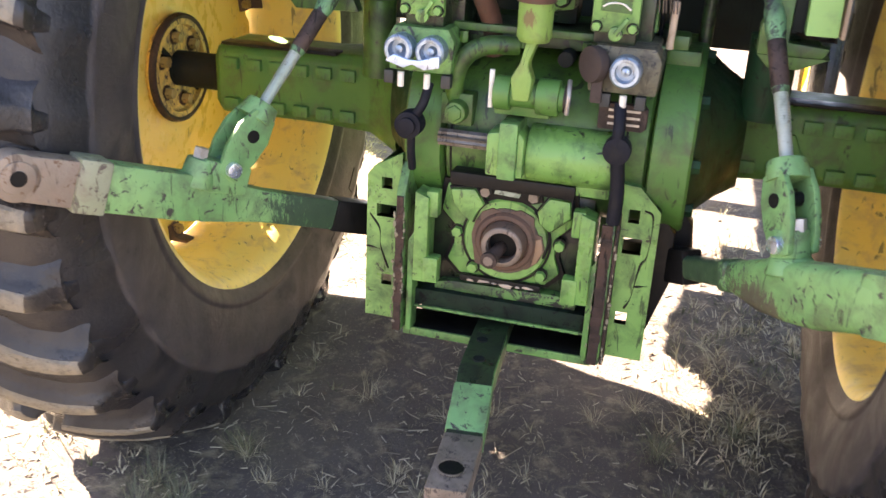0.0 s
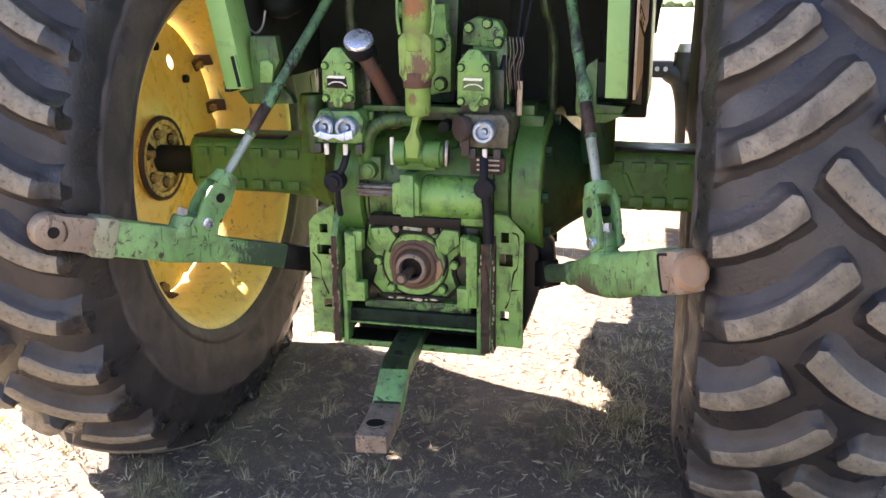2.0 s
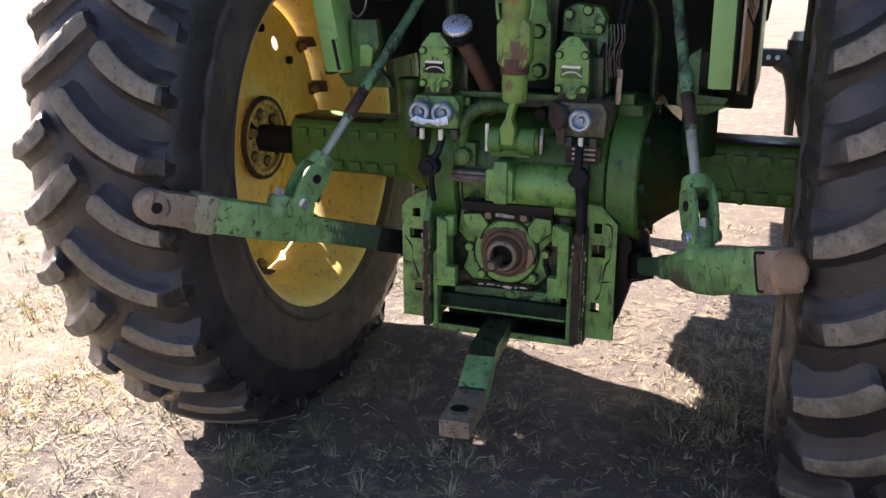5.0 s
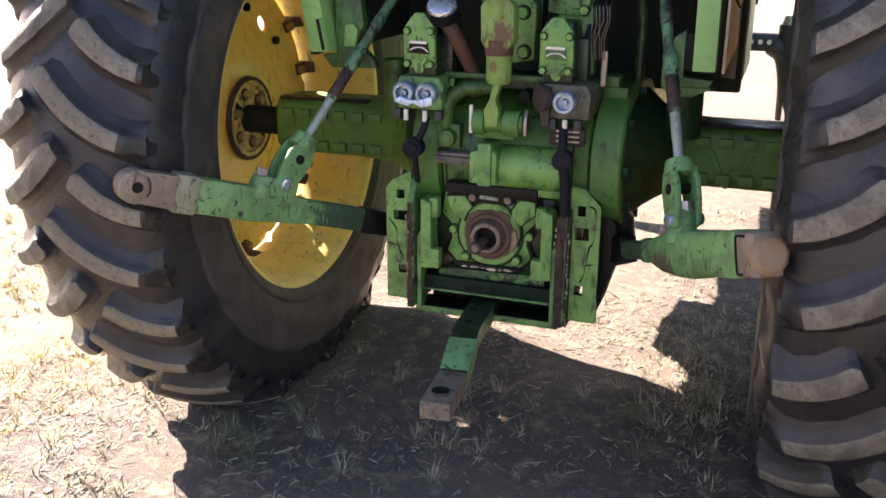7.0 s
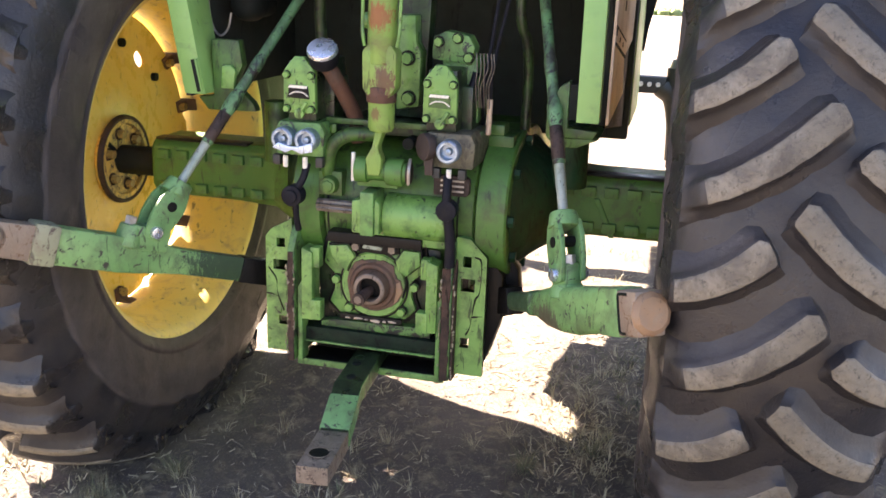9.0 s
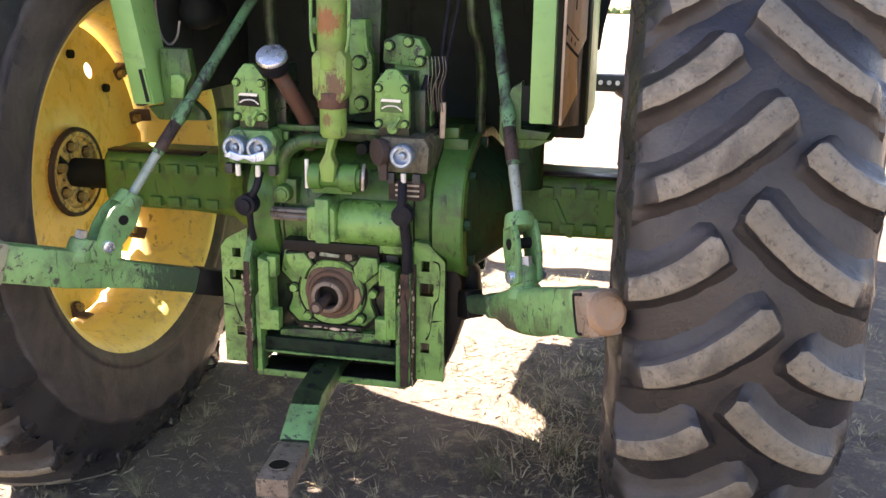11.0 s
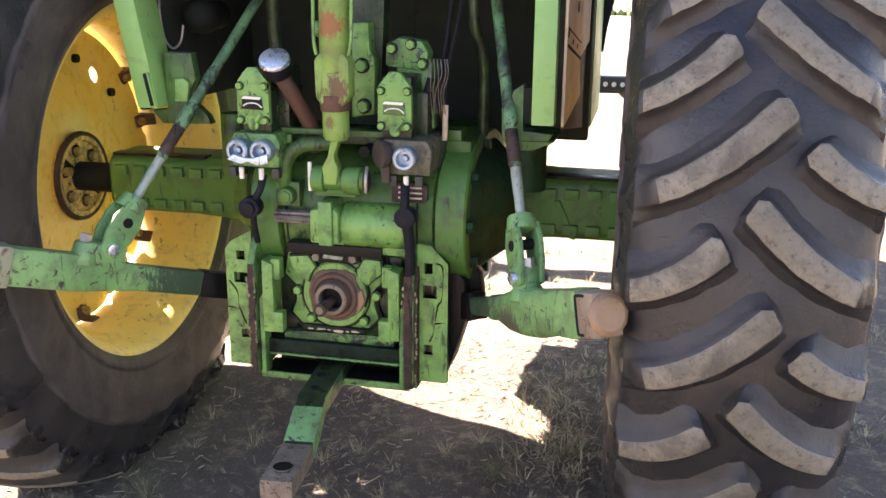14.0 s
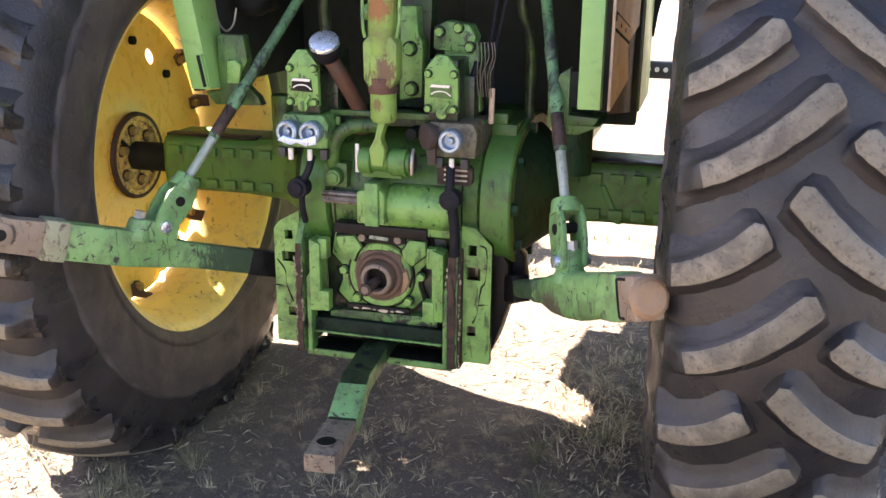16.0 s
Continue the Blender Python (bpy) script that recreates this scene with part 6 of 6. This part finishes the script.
for side in (-1, 1):
    bm = bmesh.new()
    # unseen left spindle is set outwards to keep its shadow off the sunlit patch
    xs = 0.0 if side > 0 else -0.60
    pipe(bm, bend([(xs + side * 0.60, 3.10, 0.855), (xs + side * 0.655, 3.10, 0.80), (xs + side * 0.69, 3.10, 0.66), (xs + side * 0.70, 3.10, 0.46)], 6), [0.06, 0.06, 0.06, 0.06, 0.058, 0.055, 0.052, 0.05, 0.05, 0.05, 0.05, 0.05, 0.05, 0.05, 0.05, 0.05, 0.05, 0.05, 0.05], 14)
    rod(bm, (xs + side * 0.675, 3.10, 0.80), (xs + side * 0.675, 3.10, 0.955), 0.055, seg=20)
    part("spindle", bm, DARK, front, "dark front spindle", bevel=0.0)
    bm = bmesh.new()
    rod(bm, (xs + side * 0.675, 3.10, 0.955), (xs + side * 0.675, 3.10, 1.0), 0.045, 0.03, seg=20)
    part("spindle_cap", bm, STEEL, front, "grey spindle cap", bevel=0.005)
    bm = bmesh.new()
    spin(bm, [(0.0, 0.470), (0.05, 0.468), (0.085, 0.452), (0.104, 0.415), (0.112, 0.36), (0.106, 0.29), (0.095, 0.225), (-0.095, 0.225), (-0.106, 0.29), (-0.112, 0.36), (-0.104, 0.415), (-0.085, 0.452), (-0.05, 0.468)], 64)
    for k in (-0.045, 0.0, 0.045):
        spin(bm, [(k - 0.012, 0.462), (k - 0.010, 0.480), (k + 0.010, 0.480), (k + 0.012, 0.462)], 64)
    fw = part("front_wheel", bm, TYRE, None, "ribbed front tyre on a yellow wheel", smooth=50)
    fw.parent = tractor
    # unseen left wheel stands far out so that its shadow clears the patch
    fw.location = (0.890 if side > 0 else -1.52, 3.10, 0.474)
    bm = bmesh.new()
    spin(bm, [(0.085, 0.232), (0.06, 0.21), (0.02, 0.05), (-0.02, 0.05), (-0.06, 0.21), (-0.085, 0.232)], 48)
    hubf = part("front_rim", bm, YELLOW, None, smooth=30)
    hubf.parent = fw

# ---- grass and straw on the soil ----
def tufts(count, seed, xr, yr, keep, blades, length, lean, thick=1.0):
    rnd = random.Random(seed)
    vs, fs = [], []
    n_done = 0
    while n_done < count:
        x, y = rnd.uniform(*xr), rnd.uniform(*yr)
        if not keep(x, y, rnd):
            continue
        n_done += 1
        size = rnd.uniform(0.5, 1.25)
        for _ in range(int(blades * rnd.uniform(0.5, 1.3))):
            a, r = rnd.uniform(0, 2 * math.pi), abs(rnd.gauss(0, 0.022 * size))
            bx, by = x + r * math.cos(a), y + r * math.sin(a)
            a += rnd.uniform(-0.8, 0.8)
            l, w, tilt = length * size * rnd.uniform(0.4, 1.0), rnd.uniform(0.0009, 0.0021) * thick, rnd.uniform(*lean)
            z0 = height(bx, by) - 0.004
            px, py = -math.sin(a) * w, math.cos(a) * w
            i = len(vs)
            for k, wk in ((0.0, 1.0), (0.5, 0.85), (1.0, 0.12)):
                out, up = l * k * math.sin(tilt * (0.5 + 0.5 * k)), l * k * math.cos(tilt * (0.5 + 0.6 * k))
                cx2, cy2, cz2 = bx + math.cos(a) * out, by + math.sin(a) * out, z0 + max(up, 0.003)
                vs += [(cx2 - px * wk, cy2 - py * wk, cz2), (cx2 + px * wk, cy2 + py * wk, cz2)]
            fs += [(i, i + 1, i + 3, i + 2), (i + 2, i + 3, i + 5, i + 4)]
    return vs, fs


def blade_mat(name, a, b):
    m, nt, p = mat_new(name)
    g = nt.nodes.new("ShaderNodeNewGeometry")
    nt.links.new(mixc(nt, g.outputs["Random Per Island"], a, b), p.inputs["Base Color"])
    p.inputs["Roughness"].default_value = 0.7
    return m


def outside_tyres(x, y, rnd):
    on_tyre = 0.62 < abs(x) < 1.18 and 0.0 < y < 0.75
    bare = math.hypot((x + 0.18) / 0.72, (y - 0.45) / 0.62) < 1.0
    if bare and rnd.random() < 0.85:
        return False
    return not on_tyre and noise.noise((x * 2.3, y * 2.3, 11)) > rnd.uniform(-0.15, 0.6)


def by_right_wheel(x, y, rnd):
    return math.hypot((x - 0.50) / 0.20, (y - 0.62) / 0.40) < rnd.uniform(0.3, 1.0)


def sunny_side(x, y, rnd):
    return noise.noise((x * 1.7, y * 1.1, 4)) > rnd.uniform(-0.35, 0.35)


DEAD = blade_mat("dead_grass_blade", (0.32, 0.27, 0.155), (0.55, 0.49, 0.33))
FRESH = blade_mat("green_grass_blade", (0.085, 0.095, 0.045), (0.26, 0.25, 0.15))


def tuft(x, y, seed, fresh, size):
    """One clump of grass blades at its own root."""
    rnd = random.Random(seed)
    vs, fs = [], []
    for _ in range(int((95 if fresh else 42) * size)):
        a, r = rnd.uniform(0, 2 * math.pi), abs(rnd.gauss(0, 0.020 if fresh else 0.014)) * size
        bx, by = r * math.cos(a), r * math.sin(a)
        a += rnd.uniform(-0.9, 0.9)
        l, w = rnd.uniform(0.03, 0.082) * size, rnd.uniform(0.0004, 0.0009)
        tilt, turn = rnd.uniform(0.2, 1.35), rnd.uniform(-0.7, 0.7)
        i = len(vs)
        for k, wk in ((0.0, 1.0), (0.35, 1.0), (0.7, 0.7), (1.0, 0.12)):
            b = a + turn * k
            out, up = l * k * math.sin(tilt * (0.45 + 0.65 * k)), l * k * math.cos(tilt * (0.45 + 0.65 * k))
            cx2, cy2, cz2 = bx + math.cos(b) * out, by + math.sin(b) * out, max(up, 0.004) - 0.004
            vs += [(cx2 + math.sin(b) * w * wk, cy2 - math.cos(b) * w * wk, cz2), (cx2 - math.sin(b) * w * wk, cy2 + math.cos(b) * w * wk, cz2)]
        fs += [(i + 2 * j, i + 2 * j + 1, i + 2 * j + 3, i + 2 * j + 2) for j in range(3)]
    me = bpy.data.meshes.new("grass_tuft")
    me.from_pydata(vs, [], fs)
    me.materials.append(FRESH if fresh else DEAD)
    ob = new("grass_tuft", me)
    ob.location = (x, y, height(x, y))
    return tagged(ob, "short green grass tuft growing in dark soil" if fresh else "pale dead grass tuft rooted in bare soil", "grass", group="grass tufts")


for i, (x, y, fresh, size) in enumerate((
    (-0.61, 0.50, 0, 0.9), (-0.40, 0.36, 0, 1.1), (-0.17, 0.33, 0, 1.1), (-0.075, 0.40, 0, 1.15), (-0.105, 0.18, 0, 0.8), (0.18, 0.45, 0, 0.9),
    (0.585, 0.64, 0, 1.0), (-0.225, 0.08, 0, 0.7), (0.06, 0.15, 0, 0.8), (0.28, 0.53, 0, 1.0), (-0.58, 0.02, 0, 1.0), (-0.22, 0.04, 0, 0.8),
    (-0.02, 0.02, 0, 1.0), (-0.10, -0.14, 0, 1.1), (-0.36, -0.03, 0, 0.7), (0.355, 0.35, 1, 1.35), (0.54, 0.50, 1, 1.0), (-0.60, 0.04, 1, 1.1),
    (-0.72, -0.23, 1, 1.3), (-0.63, -0.20, 1, 1.2), (-0.73, -0.14, 1, 1.1), (-0.34, -0.20, 0, 1.3), (0.40, 0.13, 1, 1.0), (-0.50, -0.05, 0, 0.8))):
    tuft(x, y, 400 + i, fresh, size)

for name, label, args, m in (
    ("dead_grass", "sparse pale dead grass tufts", (1200, 3, (-2.6, 2.2), (-0.8, 2.8), outside_tyres, 11, 0.06, (0.3, 1.45)), DEAD),
    ("dead_grass", "matted pale dead grass beside the wheel", (75, 13, (0.25, 0.75), (0.1, 1.1), by_right_wheel, 9, 0.075, (0.5, 1.5)), DEAD),
    ("green_grass", "sparse short green grass tufts", (680, 4, (-2.8, 2.2), (-0.8, 2.8), outside_tyres, 15, 0.045, (0.2, 1.2)), FRESH),
    ("yellow_grass", "short yellowing grass on the open ground", (2400, 14, (-3.4, -1.05), (-1.2, 3.4), sunny_side, 12, 0.05, (0.4, 1.4)), blade_mat("yellow_grass_blade", (0.34, 0.30, 0.10), (0.46, 0.40, 0.16))),
    ("straw", "loose straw and dry stems lying on soil", (1900, 5, (-2.6, 2.4), (-1.2, 3.0), outside_tyres, 4, 0.06, (1.45, 1.6), 0.5), blade_mat("straw_stem", (0.28, 0.22, 0.13), (0.5, 0.43, 0.27))),
):
    vs, fs = tufts(*args)
    me = bpy.data.meshes.new(name)
    me.from_pydata(vs, [], fs)
    me.materials.append(m)
    tagged(new(name, me), label, "grass", kind="stuff")

rnd = random.Random(77)
vs, fs = [], []
for _ in range(9000):
    x, y = rnd.uniform(-1.6, 1.5), rnd.uniform(-0.9, 1.9)
    if noise.noise((x * 3.1, y * 3.1, 21)) < rnd.uniform(-0.5, 0.3):
        continue
    a, l, w = rnd.uniform(0, math.pi), rnd.uniform(0.006, 0.030) * (2.0 if rnd.random() < 0.12 else 1.0), rnd.uniform(0.0005, 0.0012)
    z, i = height(x, y) + 0.003, len(vs)
    dx, dy = math.cos(a) * l / 2, math.sin(a) * l / 2
    px, py = -math.sin(a) * w, math.cos(a) * w
    lift = rnd.uniform(0, 0.006)
    vs += [(x - dx - px, y - dy - py, z), (x - dx + px, y - dy + py, z), (x + dx + px, y + dy + py, z + lift), (x + dx - px, y + dy - py, z + lift), (x - dx, y - dy, z - 0.003), (x + dx, y + dy, z + lift - 0.003)]
    fs += [(i, i + 1, i + 2, i + 3), (i, i + 3, i + 5, i + 4), (i + 1, i + 4, i + 5, i + 2)]
me = bpy.data.meshes.new("litter")
me.from_pydata(vs, [], fs)
me.materials.append(blade_mat("litter_stem", (0.10, 0.08, 0.055), (0.55, 0.48, 0.34)))
tagged(new("litter", me), "short twigs and chaff scattered on soil", "litter", kind="stuff")

# clods and small stones
rnd = random.Random(9)
bm = bmesh.new()
for _ in range(1100):
    x, y = rnd.uniform(-2.2, 2.0), rnd.uniform(-0.9, 2.6)
    s = rnd.uniform(0.002, 0.007) * (1.6 if rnd.random() < 0.04 else 1)
    g = bmesh.ops.create_icosphere(bm, subdivisions=1, radius=s)
    for v in g["verts"]:
        v.co *= rnd.uniform(0.7, 1.2)
        v.co.z *= 0.7
    bmesh.ops.translate(bm, vec=(x, y, height(x, y) + s * 0.2), verts=g["verts"])
finish(bm, 0, 60)
tagged(new("soil_clods", mesh_of("soil_clods", bm, SOIL)), "small clods of dry soil", "clods", kind="stuff")
